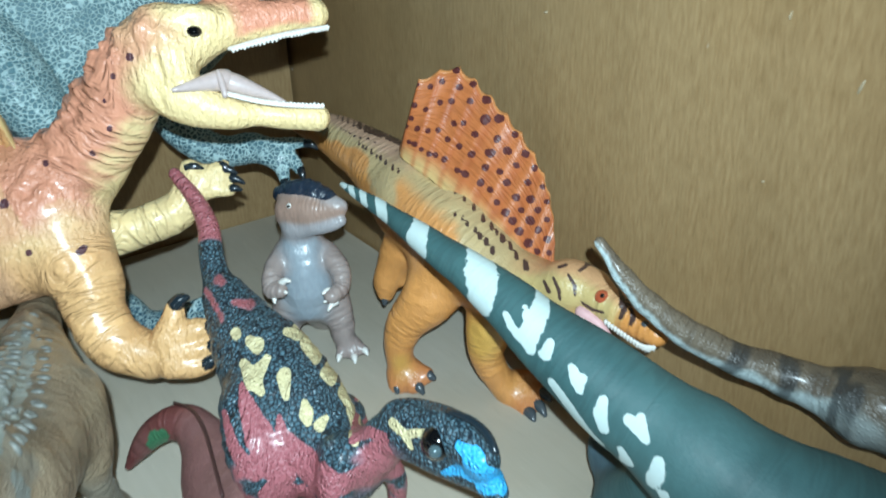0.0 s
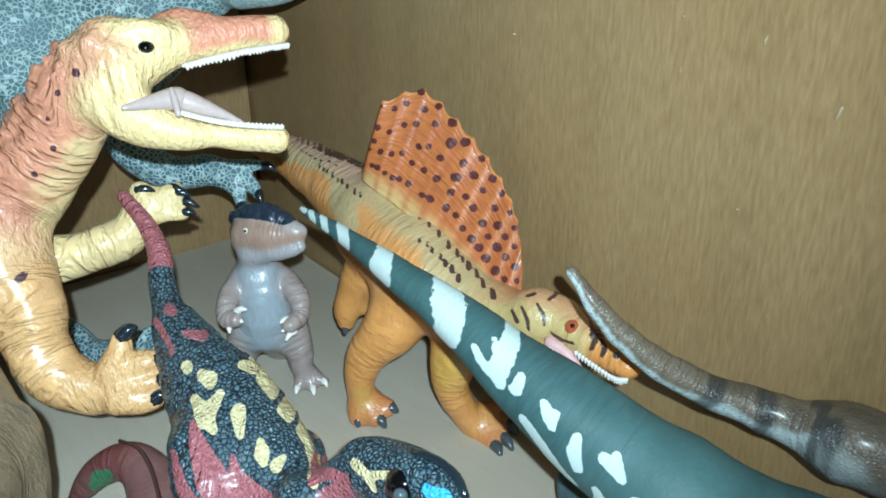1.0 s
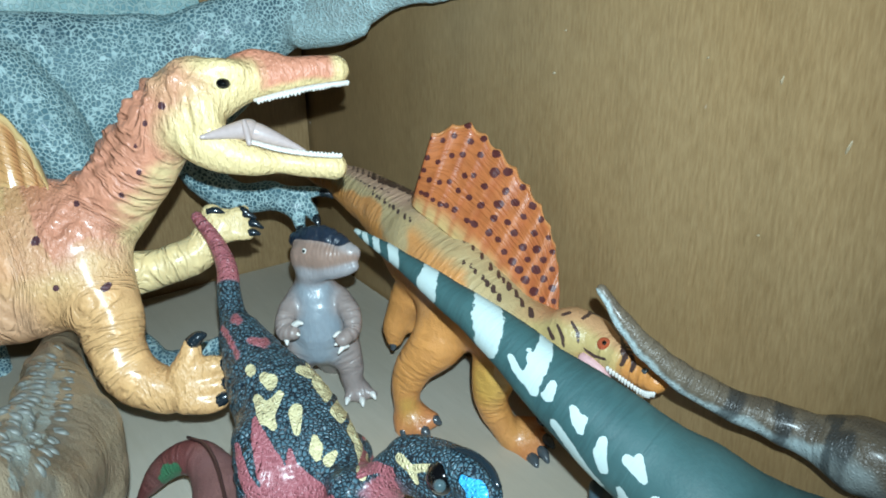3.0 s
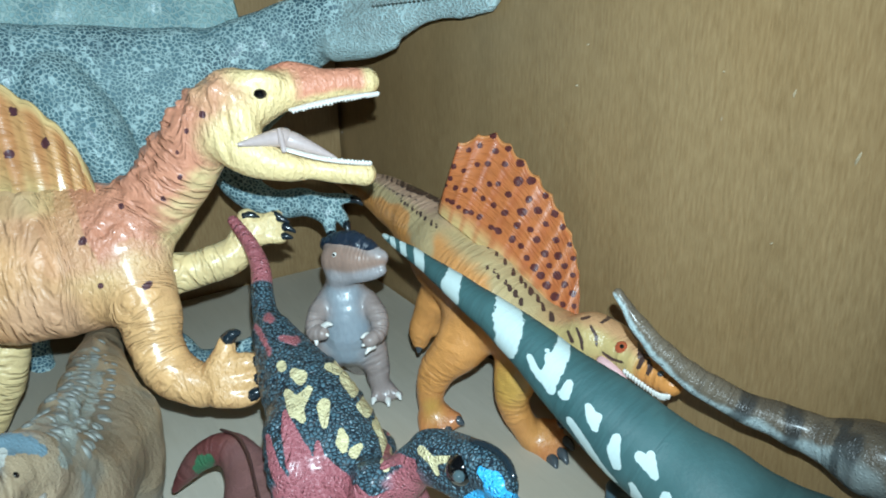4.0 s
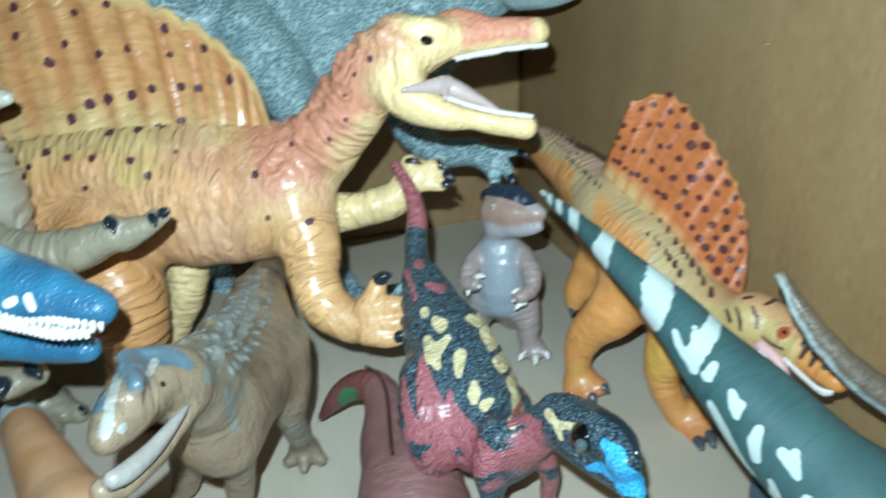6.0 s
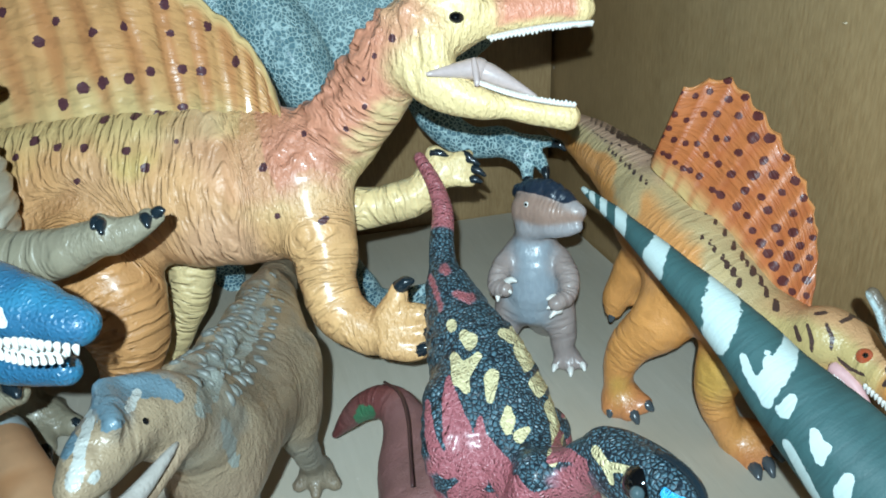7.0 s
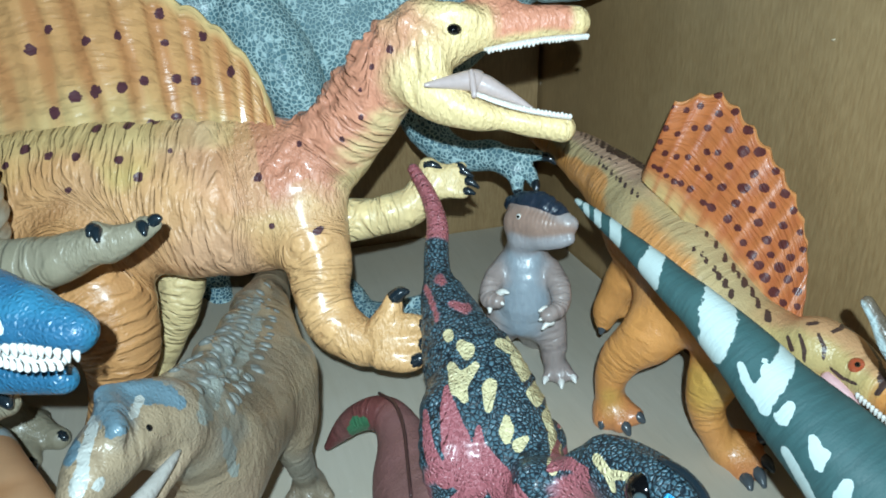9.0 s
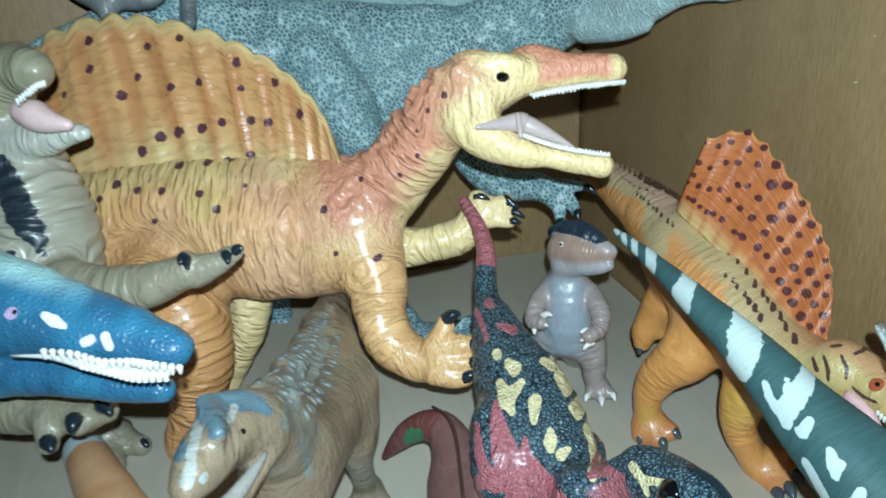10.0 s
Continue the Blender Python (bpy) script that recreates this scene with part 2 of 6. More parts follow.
class Toy:
    """A moulded toy: tapered limbs along splines, melted together into one skin."""

    def __init__(self, name, label, category="toy dinosaur"):
        self.name, self.label, self.category = name, label, category
        self.chains, self.root = [], None

    def limb(self, tag, points, k=0.006, flat=None, per=4, cut=False):
        pts = spline(points, per)
        pts[:, 3] = np.maximum(pts[:, 3], 0.0006)
        self.chains.append((tag, pts, k, flat, cut))
        return self

    @staticmethod
    def _seg(p, a, b, flat):
        ab = b[:3] - a[:3]
        rel = p - a[:3]
        if flat is not None:
            axis, f = np.asarray(flat[0], float), flat[1]
            axis = axis / np.linalg.norm(axis)
            rel = rel + ((f - 1) * (rel @ axis))[..., None] * axis
            ab = ab + (f - 1) * (ab @ axis) * axis
        t = np.clip(rel @ ab / max(ab @ ab, 1e-12), 0, 1)
        off = rel - t[..., None] * ab
        return np.sqrt((off * off).sum(-1)) - (a[3] + t * (b[3] - a[3])), t, off

    def build(self, voxel, material, paint, dent=None):
        lows = np.min([c[1][:, :3].min(0) - c[1][:, 3].max() for c in self.chains if not c[4]], axis=0) - 3 * voxel
        highs = np.max([c[1][:, :3].max(0) + c[1][:, 3].max() for c in self.chains if not c[4]], axis=0) + 3 * voxel
        size = np.ceil((highs - lows) / voxel).astype(int) + 1
        axes = [lows[i] + voxel * np.arange(size[i]) for i in range(3)]
        field = np.full(size, 0.02, np.float32)
        for tag, pts, k, flat, cut in self.chains:
            reach = pts[:, 3].max() + k + 2 * voxel
            low = np.clip(((pts[:, :3].min(0) - reach - lows) / voxel).astype(int), 0, size - 1)
            high = np.clip(((pts[:, :3].max(0) + reach - lows) / voxel).astype(int) + 2, 1, size)
            whole = tuple(slice(l, h) for l, h in zip(low, high))
            d = np.full(field[whole].shape, 0.02, np.float32)
            for a, b in zip(pts[:-1], pts[1:]):
                reach = max(a[3], b[3]) + k + 2 * voxel
                lo = np.clip(((np.minimum(a, b)[:3] - reach - lows) / voxel).astype(int), low, high - 1)
                hi = np.clip(((np.maximum(a, b)[:3] + reach - lows) / voxel).astype(int) + 2, low + 1, high)
                box = tuple(slice(l, h) for l, h in zip(lo - low, hi - low))
                grid = np.stack(np.meshgrid(*[axes[i][lo[i] : hi[i]] for i in range(3)], indexing="ij"), -1)
                d[box] = np.minimum(d[box], self._seg(grid, a, b, flat)[0])
            old = field[whole]
            if cut:
                d = -d
                h = np.maximum(k - np.abs(old - d), 0) / k
                field[whole] = np.maximum(old, d) + h * h * k / 4
            else:
                h = np.maximum(k - np.abs(old - d), 0) / k
                field[whole] = np.minimum(old, d) - h * h * k / 4
        inside = field < 0
        count = sum(inside[i : size[0] - 1 + i, j : size[1] - 1 + j, l : size[2] - 1 + l].astype(np.int8) for i in (0, 1) for j in (0, 1) for l in (0, 1))
        cells = np.argwhere((count > 0) & (count < 8))
        index = np.full(size - 1, -1, np.int32)
        index[tuple(cells.T)] = np.arange(len(cells))
        total, hits = np.zeros((len(cells), 3)), np.zeros(len(cells))
        for axis in range(3):
            others = [i for i in range(3) if i != axis]
            for u in (0, 1):
                for v in (0, 1):
                    s = np.zeros(3, int)
                    s[others[0]], s[others[1]] = u, v
                    e = s.copy()
                    e[axis] = 1
                    fa, fb = field[tuple((cells + s).T)], field[tuple((cells + e).T)]
                    m = (fa < 0) != (fb < 0)
                    t = np.where(m, fa / np.where(m, fa - fb, 1), 0)
                    total += np.where(m[:, None], s + (e - s) * t[:, None], 0)
                    hits += m
        verts = lows + voxel * (cells + total / hits[:, None])
        quads = []
        for axis in range(3):
            b, c = [(1, 2), (2, 0), (0, 1)][axis]
            first = [slice(None)] * 3
            second = [slice(None)] * 3
            first[axis], second[axis] = slice(0, -1), slice(1, None)
            fa, fb = inside[tuple(first)], inside[tuple(second)]
            for flip, mask in ((False, fa & ~fb), (True, ~fa & fb)):
                e = np.argwhere(mask)
                e = e[(e[:, b] > 0) & (e[:, c] > 0) & (e[:, b] < size[b] - 1) & (e[:, c] < size[c] - 1)]
                db, dc = np.eye(3, dtype=int)[b], np.eye(3, dtype=int)[c]
                q = np.stack([index[tuple((e - x).T)] for x in (db + dc, dc, 0 * db, db)], 1)
                quads.append(q[:, ::-1] if flip else q)
        quads = np.concatenate(quads)
        quads = quads[(quads >= 0).all(1)]
        self.v, self.q = verts, quads
        self._normals()
        self._fields()
        if dent is not None:
            self.v = self.v + self.n * dent(self)[:, None]
            self._normals()
        base = Vector(((lows[0] + highs[0]) / 2, (lows[1] + highs[1]) / 2, max(0.0, float(self.v[:, 2].min()))))
        self.root = new(self.name)
        self.root.location = base
        self.root.empty_display_size = 0.01
        tagged(self.root, self.label, self.category, "toy dinosaurs in the box")
        self.body = mesh_object("body", self.v, self.q, material, self.root, origin=tuple(base))
        made = paint(self)
        self.attributes(self.body.data, made)
        return self

    def attributes(self, me, made):
        colour = np.ones((len(made["paint"]), 4), np.float32)
        colour[:, :3] = np.clip(made["paint"], 0, 1)
        me.attributes.new("paint", "FLOAT_COLOR", "POINT").data.foreach_set("color", colour.ravel())
        for key in ("mark1", "mark2", "mark3", "along", "calm"):
            values = made.get(key, {"along": self.along, "calm": self.calm}.get(key))
            if values is None:
                values = np.full(len(colour), -1.0)
            me.attributes.new(key, "FLOAT", "POINT").data.foreach_set("value", np.asarray(values, np.float32))

    def _normals(self):
        v, q = self.v, self.q
        fn = np.cross(v[q[:, 2]] - v[q[:, 0]], v[q[:, 3]] - v[q[:, 1]])
        n = np.stack([np.bincount(q.ravel(), np.repeat(fn[:, i], 4), len(v)) for i in range(3)], 1)
        self.n = n / np.maximum(np.linalg.norm(n, axis=1), 1e-12)[:, None]

    def _fields(self):
        """For each limb: distance, way along in metres, way along from 0 to 1, and how far on its upper side (-1 to 1)."""
        self.dist, self.way, self.part, self.top = {}, {}, {}, {}
        weight, along, most = np.zeros(len(self.v)), np.zeros(len(self.v)), np.zeros(len(self.v))
        for tag, pts, k, flat, cut in self.chains:
            if cut:
                continue
            best, way, top, run = np.full(len(self.v), 9.0), np.zeros(len(self.v)), np.zeros(len(self.v)), 0.0
            for a, b in zip(pts[:-1], pts[1:]):
                d, t, off = self._seg(self.v, a, b, flat)
                length = np.linalg.norm(b[:3] - a[:3])
                m = d < best
                best = np.where(m, d, best)
                way = np.where(m, run + t * length, way)
                top = np.where(m, off[:, 2] / np.maximum(np.linalg.norm(off, axis=1), 1e-6), top)
                run += length
            w = np.exp(-np.clip(best, -0.002, 0.2) / 0.003)
            if tag not in QUIET:
                weight, along, most = weight + w, along + w * way, np.maximum(most, w)
            self.dist[tag] = np.minimum(best, self.dist.get(tag, 9.0))
            self.way[tag], self.part[tag], self.top[tag] = way, way / max(run, 1e-6), top
        self.along = along / np.maximum(weight, 1e-9)
        self.calm = smooth01(most / np.maximum(weight, 1e-9), 0.75, 0.97)
        self.along, self.calm = self.eased(self.along, 24), self.eased(self.calm, 10)

    def eased(self, values, rounds):
        """Values at the vertices, evened out between neighbours."""
        a = self.q.ravel()
        b = np.roll(self.q, 1, axis=1).ravel()
        count = np.bincount(a, minlength=len(self.v)) + np.bincount(b, minlength=len(self.v))
        for _ in range(rounds):
            values = (np.bincount(a, values[b], len(self.v)) + np.bincount(b, values[a], len(self.v))) / np.maximum(count, 1)
        return values

    def near(self, *tags, soft=0.004):
        """How much each place belongs to these limbs rather than to the others (0 to 1)."""
        mine = np.min([self.dist[t] for t in tags], axis=0)
        rest = np.min([d for t, d in self.dist.items() if t not in tags] or [mine + 1], axis=0)
        return smooth01(rest - mine, -soft, soft)

    def spots(self, centres, side, v=None):
        """A field above 0 inside round spots that lie on the side facing against the direction given."""
        v = self.v if v is None else v
        side = np.asarray(side, float) / np.linalg.norm(side)
        out = np.full(len(v), -1.0)
        for *c, r in centres:
            rel = v - np.asarray(c)
            rel = rel - (rel @ side)[:, None] * side
            out = np.maximum(out, 1 - np.linalg.norm(rel, axis=1) / r)
        return np.maximum(out, -1)

    def strokes(self, lines, side, v=None):
        """A field above 0 inside brush strokes (runs of x, y, z, radius) on the side facing against the direction given."""
        v = self.v if v is None else v
        side = np.asarray(side, float) / np.linalg.norm(side)
        flatten = lambda q: q - (q @ side)[..., None] * side  # noqa: E731
        w, out = flatten(v), np.full(len(v), -1.0)
        for line in lines:
            line = np.asarray(line, float)
            ends = np.column_stack([flatten(line[:, :3]), line[:, 3]])
            for a, b in zip(ends[:-1], ends[1:]):
                d, t, _ = self._seg(w, a, b, None)
                out = np.maximum(out, -d / (a[3] + t * (b[3] - a[3])))
        return np.maximum(out, -1)

    def sheet_spots(self, v, s, h, spots):
        """Round spots on a fin, each given by its way along, its height (0 to 1) and its radius."""
        half = len(v) // 2
        centres = [(*v[np.argmin((s[:half] - a) ** 2 + (h[:half] - b) ** 2)], r) for a, b, r in spots]
        return self.spots(centres, SIDE, v)

    # -- parts --
    def lathe(self, name, points, material, sides=9, label=""):
        """A tapered, bent, round-ended piece through points of x, y, z, radius."""
        pts = spline(points, 3)
        rings, faces = [], []
        radii = [float(r) for r in pts[:, 3]]
        before = None
        for i, p in enumerate(pts):
            along = Vector(pts[min(i + 1, len(pts) - 1)][:3] - pts[max(i - 1, 0)][:3]).normalized()
            side = (before or Vector((0.3, 0.5, 0.81))).cross(along)
            side = along.cross(side).normalized() if before is None else (before - before.dot(along) * along).normalized()
            before = side
            other = along.cross(side)
            rings += [Vector(p[:3]) + radii[i] * (math.cos(a) * side + math.sin(a) * other) for a in [2 * math.pi * j / sides for j in range(sides)]]
        for i in range(len(pts) - 1):
            for j in range(sides):
                a, b = i * sides + j, i * sides + (j + 1) % sides
                faces.append((a, b, b + sides, a + sides))
        for end, step in ((0, -1), (len(pts) - 1, 1)):
            way = Vector(pts[end][:3] - pts[end - step][:3]).normalized()
            rings.append(Vector(pts[end][:3]) + way * radii[end] * 0.6)
            for j in range(sides):
                a, b = end * sides + j, end * sides + (j + 1) % sides
                faces.append((b, a, len(rings) - 1) if step < 0 else (a, b, len(rings) - 1))
        ob = mesh_object(name, rings, faces, material, self.root, origin=tuple(float(x) for x in pts[0][:3]))
        if label:
            tagged(ob, label)
        return ob

    def claw(self, a, b, material=None, r=None, hook=0.15):
        a, b = np.asarray(a, float), np.asarray(b, float)
        length = np.linalg.norm(b - a)
        r = r or 0.3 * length
        mid = (a + b) / 2 + np.array([0, 0, hook * length])
        return self.lathe("claw", [(*a, r), (*mid, 0.8 * r), (*b, 0.3 * r)], material or CLAW)

    def ball(self, name, centre, r, material, squash=(1, 1, 1), label="", lift=0.0):
        bm = bmesh.new()
        bmesh.ops.create_uvsphere(bm, u_segments=16, v_segments=10, radius=r)
        for v in bm.verts:
            v.co = Vector(v.co[i] * squash[i] for i in range(3))
        me = bpy.data.meshes.new(name)
        bm.to_mesh(me)
        bm.free()
        me.polygons.foreach_set("use_smooth", [True] * len(me.polygons))
        me.materials.append(material)
        ob = new(name, me)
        ob.parent = self.root
        k = np.argmin(((self.v - np.asarray(centre)) ** 2).sum(1))
        ob.location = Vector(self.v[k] + (lift - 0.45 * r) * self.n[k]) - self.root.location
        if label:
            tagged(ob, label)
        return ob

    def teeth(self, row, n, down, r, material=None, uneven=0.25):
        """n pointed teeth along a curve; down: the way and length of each tooth."""
        line = spline(row, 8)
        down = np.asarray(down, float)
        rng = random.Random(n)
        for i in range(n):
            x = (i + 0.5) / n * (len(line) - 1)
            j = min(int(x), len(line) - 2)
            c = line[j] + (x - j) * (line[j + 1] - line[j])
            f = 1 + uneven * rng.uniform(-1, 1)
            self.lathe("tooth", [(*(c - 0.3 * down), r), (*(c + 0.35 * f * down), 0.85 * r), (*(c + f * down), 0.35 * r)], material or WHITE, 6)

    def sheet(self, name, base, top, thick, material, rows=46, cols=90, ribs=0, rib=0.0, scallop=0.0, bow=0.0, flare=0.0, side=(-0.86, 0.5, 0), paint=None, label="", lean=1.0, pointed=False, flare_height=0.09):
        """A thin moulded fin between two curves, thicker at its foot, with raised ribs and a wavy rim."""
        b, t = spline(base, 12), spline(top, 12)
        pick = lambda line, x: np.stack([np.interp(x, np.linspace(0, 1, len(line)), line[:, i]) for i in range(3)], -1)  # noqa: E731
        side = np.asarray(side, float) / np.linalg.norm(side)
        s, h = np.meshgrid(np.linspace(0, 1, cols), np.linspace(0, 1, rows), indexing="ij")
        s, h = s.ravel(), h.ravel()
        wave = np.abs(np.sin(math.pi * ribs * s)) if ribs else 0 * s
        lift = 1 + scallop * ((0.4 - wave) if pointed else (wave - 0.6)) * smooth01(h, 0.75, 1.0)
        foot = pick(b, s**lean)
        mid = foot + (pick(t, s) - foot) * (h * lift)[:, None] + (bow * np.sin(math.pi * h))[:, None] * side
        mid = mid + (0.0016 * noise3(mid, 60, 3))[:, None] * side
        half = thick * (1 - 0.55 * h) * np.sqrt(np.clip(1.02 - np.abs(2 * s - 1) ** 8, 0.05, 1)) + rib * (1 - wave) * (1 - wave) * smooth01(h, 0.02, 0.3)
        half = half * (1 - 0.7 * smooth01(h, 0.93, 1.0)) + flare * np.exp(-h / flare_height)
        front, back = mid - half[:, None] * side, mid + half[:, None] * side
        verts = np.vstack([front, back])
        n, faces = cols * rows, []
        i, j = np.meshgrid(np.arange(cols - 1), np.arange(rows - 1), indexing="ij")
        a = (i * rows + j).ravel()
        faces.append(np.stack([a, a + 1, a + rows + 1, a + rows], 1))
        faces.append(np.stack([a, a + rows, a + rows + 1, a + 1], 1) + n)
        rim = [k * rows + rows - 1 for k in range(cols)]
        left, right = list(range(rows)), [(cols - 1) * rows + k for k in range(rows)]
        under = [k * rows for k in range(cols)]
        for line in (rim, under, left, right):
            line = np.array(line)
            faces.append(np.stack([line[:-1], line[1:], line[1:] + n, line[:-1] + n], 1))
        ob = mesh_object(name, verts, np.concatenate(faces), material, self.root, origin=tuple(self.root.location))
        me = ob.data
        bm = bmesh.new()
        bm.from_mesh(me)
        bmesh.ops.recalc_face_normals(bm, faces=bm.faces)
        bm.to_mesh(me)
        bm.free()
        made = paint(verts, np.tile(s, 2), np.tile(h, 2))
        made.setdefault("along", np.tile(h, 2) * 0.08)
        made.setdefault("calm", np.ones(len(verts)))
        self.attributes(me, made)
        if label:
            tagged(ob, label)
        return ob


def blend(a, b, f):
    """Colour a turning into b by f (arrays)."""
    f = np.asarray(f)[:, None]
    return np.asarray(a) * (1 - f) + np.asarray(b) * f


def flood(toy, rgb):
    return np.tile(np.asarray(rgb, float), (len(toy.v), 1))


SIDE = (-0.80, 0.48, -0.36)

# ---- the box ----
tagged(slab("floor", (-0.57, -0.75, -0.02), (0.62, 0.302, 0.0), FLOOR_WOOD), "pale grey-beige plywood floor of the box", "floor", kind="structure")
wall_side = tagged(slab("wall_north", (-0.588, 0.3025, -0.02), (0.62, 0.32, 0.62), WALL_WOOD), "brown plywood side of the box with vertical grain", "wall", kind="structure")
tagged(slab("wall_west", (-0.588, -0.75, -0.02), (-0.5705, 0.3, 0.62), WALL_WOOD), "brown plywood back of the box in shade", "wall", kind="structure")
tagged(slab("wall_south", (-0.588, -0.77, -0.02), (0.62, -0.752, 0.62), WALL_WOOD), "brown plywood end of the box", "wall", kind="structure")
tagged(slab("wall_east", (0.622, -0.77, -0.02), (0.64, 0.32, 0.62), WALL_WOOD), "brown plywood front of the box", "wall", kind="structure")

# pale chips and scuffs in the varnish of the side wall
CHIP = plain("bare_wood_chip", srgb(184, 164, 130), 0.6, 0.0)
for x, z, w, h, lean in ((-0.1278, 0.1903, 0.0006, 0.0028, 0.25), (-0.1585, 0.1468, 0.0006, 0.0005, 0), (-0.2842, 0.1946, 0.001, 0.0006, 0), (-0.2769, 0.2162, 0.0005, 0.0005, 0), (-0.1924, 0.2139, 0.0005, 0.0004, 0), (-0.1577, 0.2099, 0.0003, 0.0018, 0.15)):
    corners = [(x + w * (c + 0.25 * s2) + lean * s2 * h, 0.3005 + 0.0018 * (abs(c) + abs(s2) > 1), z + h * s2) for c, s2 in ((-1, -0.7), (0.2, -1), (1, -0.2), (0.6, 0.9), (-0.3, 1), (-1, 0.3))]
    peak = len(corners)
    chip = mesh_object("scuff", [*corners, (x, 0.3008, z)], [((i + 1) % peak, i, peak) for i in range(peak)], CHIP, wall_side, smooth=False, origin=(0, 0, 0))


# ---- the yellow sail-backed toy ----
def yellow_toy():
    toy = Toy("yellow_sail_backed_dinosaur", "yellow-orange vinyl sail-backed dinosaur with open jaws")
    flat = ((-0.8, 0.5, 0), 1.15)
    toy.limb("torso", [(-0.4488, -0.0910, 0.1008, 0.0262), (-0.4271, -0.0519, 0.1063, 0.0318), (-0.4132, -0.0151, 0.1100, 0.0333), (-0.3961, 0.0236, 0.1128, 0.0309), (-0.3824, 0.0556, 0.1168, 0.0275), (-0.3724, 0.0815, 0.1228, 0.0225)], 0.01, flat)
    toy.limb("back", [(-0.4498, -0.0864, 0.1238, 0.0176), (-0.4306, -0.0447, 0.1313, 0.0185), (-0.4159, -0.0023, 0.1368, 0.0183), (-0.4006, 0.0361, 0.1409, 0.0168), (-0.3884, 0.0648, 0.1437, 0.0149), (-0.3803, 0.0814, 0.1431, 0.0130)], 0.016)
    toy.limb("belly", [(-0.3841, 0.0362, 0.1010, 0.0175), (-0.3723, 0.0651, 0.1049, 0.0185), (-0.3623, 0.0846, 0.1094, 0.0164)], 0.012)
    toy.limb("tail", [(-0.4488, -0.0910, 0.1008, 0.0262), (-0.4788, -0.1406, 0.0923, 0.0193), (-0.4991, -0.1907, 0.0821, 0.0129), (-0.5192, -0.2431, 0.0700, 0.0062), (-0.5306, -0.2769, 0.0624, 0.0021)], 0.01)
    toy.limb("neck", [(-0.3771, 0.0794, 0.1246, 0.0238), (-0.3757, 0.0944, 0.1357, 0.0207), (-0.3653, 0.1080, 0.1536, 0.0184), (-0.3565, 0.1194, 0.1712, 0.0167), (-0.3490, 0.1264, 0.1865, 0.0157), (-0.3401, 0.1346, 0.1970, 0.0132)], 0.008)
    toy.limb("head", [(-0.3411, 0.1348, 0.1942, 0.0149), (-0.3354, 0.1447, 0.1976, 0.0132), (-0.3313, 0.1566, 0.2008, 0.0099), (-0.3274, 0.1732, 0.2020, 0.0079), (-0.3236, 0.1885, 0.2030, 0.0068), (-0.3209, 0.1986, 0.2029, 0.0065)], 0.005, ((-0.8, 0.5, 0), 1.2))
    toy.limb("crest", [(-0.3354, 0.1566, 0.2100, 0.0031), (-0.3339, 0.1644, 0.2114, 0.0034), (-0.3307, 0.1730, 0.2095, 0.0024)], 0.006)
    toy.limb("brow", [(-0.3328, 0.1379, 0.2080, 0.0036), (-0.3288, 0.1460, 0.2090, 0.0038), (-0.3261, 0.1531, 0.2072, 0.0031)], 0.006)
    toy.limb("cheek", [(-0.3387, 0.1364, 0.2050, 0.0058), (-0.3295, 0.1355, 0.1938, 0.0067), (-0.3254, 0.1368, 0.1854, 0.0057)], 0.008)
    toy.limb("jaw", [(-0.3370, 0.1319, 0.1832, 0.0138), (-0.3278, 0.1391, 0.1744, 0.0106), (-0.3197, 0.1510, 0.1685, 0.0071), (-0.3143, 0.1658, 0.1654, 0.0055), (-0.3095, 0.1793, 0.1628, 0.0052), (-0.3065, 0.1880, 0.1614, 0.0058)], 0.004, ((-0.8, 0.5, 0), 1.15))
    toy.limb("near_arm", [(-0.3639, 0.0821, 0.1117, 0.0176), (-0.3516, 0.0870, 0.0969, 0.0157), (-0.3420, 0.0859, 0.0822, 0.0133), (-0.3331, 0.0903, 0.0697, 0.0126), (-0.3238, 0.1017, 0.0635, 0.0108), (-0.3188, 0.1130, 0.0642, 0.0102)], 0.008)
    for finger in ([(-0.3189, 0.1080, 0.0716, 0.0076), (-0.3184, 0.1122, 0.0807, 0.0053), (-0.3192, 0.1140, 0.0860, 0.0039)], [(-0.3178, 0.1112, 0.0710, 0.0073), (-0.3129, 0.1194, 0.0750, 0.0053), (-0.3103, 0.1253, 0.0753, 0.0042)],
                   [(-0.3147, 0.1101, 0.0658, 0.0076), (-0.3098, 0.1183, 0.0673, 0.0053), (-0.3072, 0.1236, 0.0674, 0.0042)], [(-0.3138, 0.1068, 0.0617, 0.0073), (-0.3079, 0.1141, 0.0605, 0.0053), (-0.3054, 0.1194, 0.0606, 0.0039)]):
        toy.limb("near_arm_finger", finger, 0.0016)
    toy.limb("far_arm", [(-0.3844, 0.1042, 0.1002, 0.0113), (-0.3766, 0.1217, 0.1035, 0.0102), (-0.3722, 0.1383, 0.1086, 0.0096), (-0.3715, 0.1470, 0.1176, 0.0086), (-0.3695, 0.1528, 0.1218, 0.0080)], 0.006)
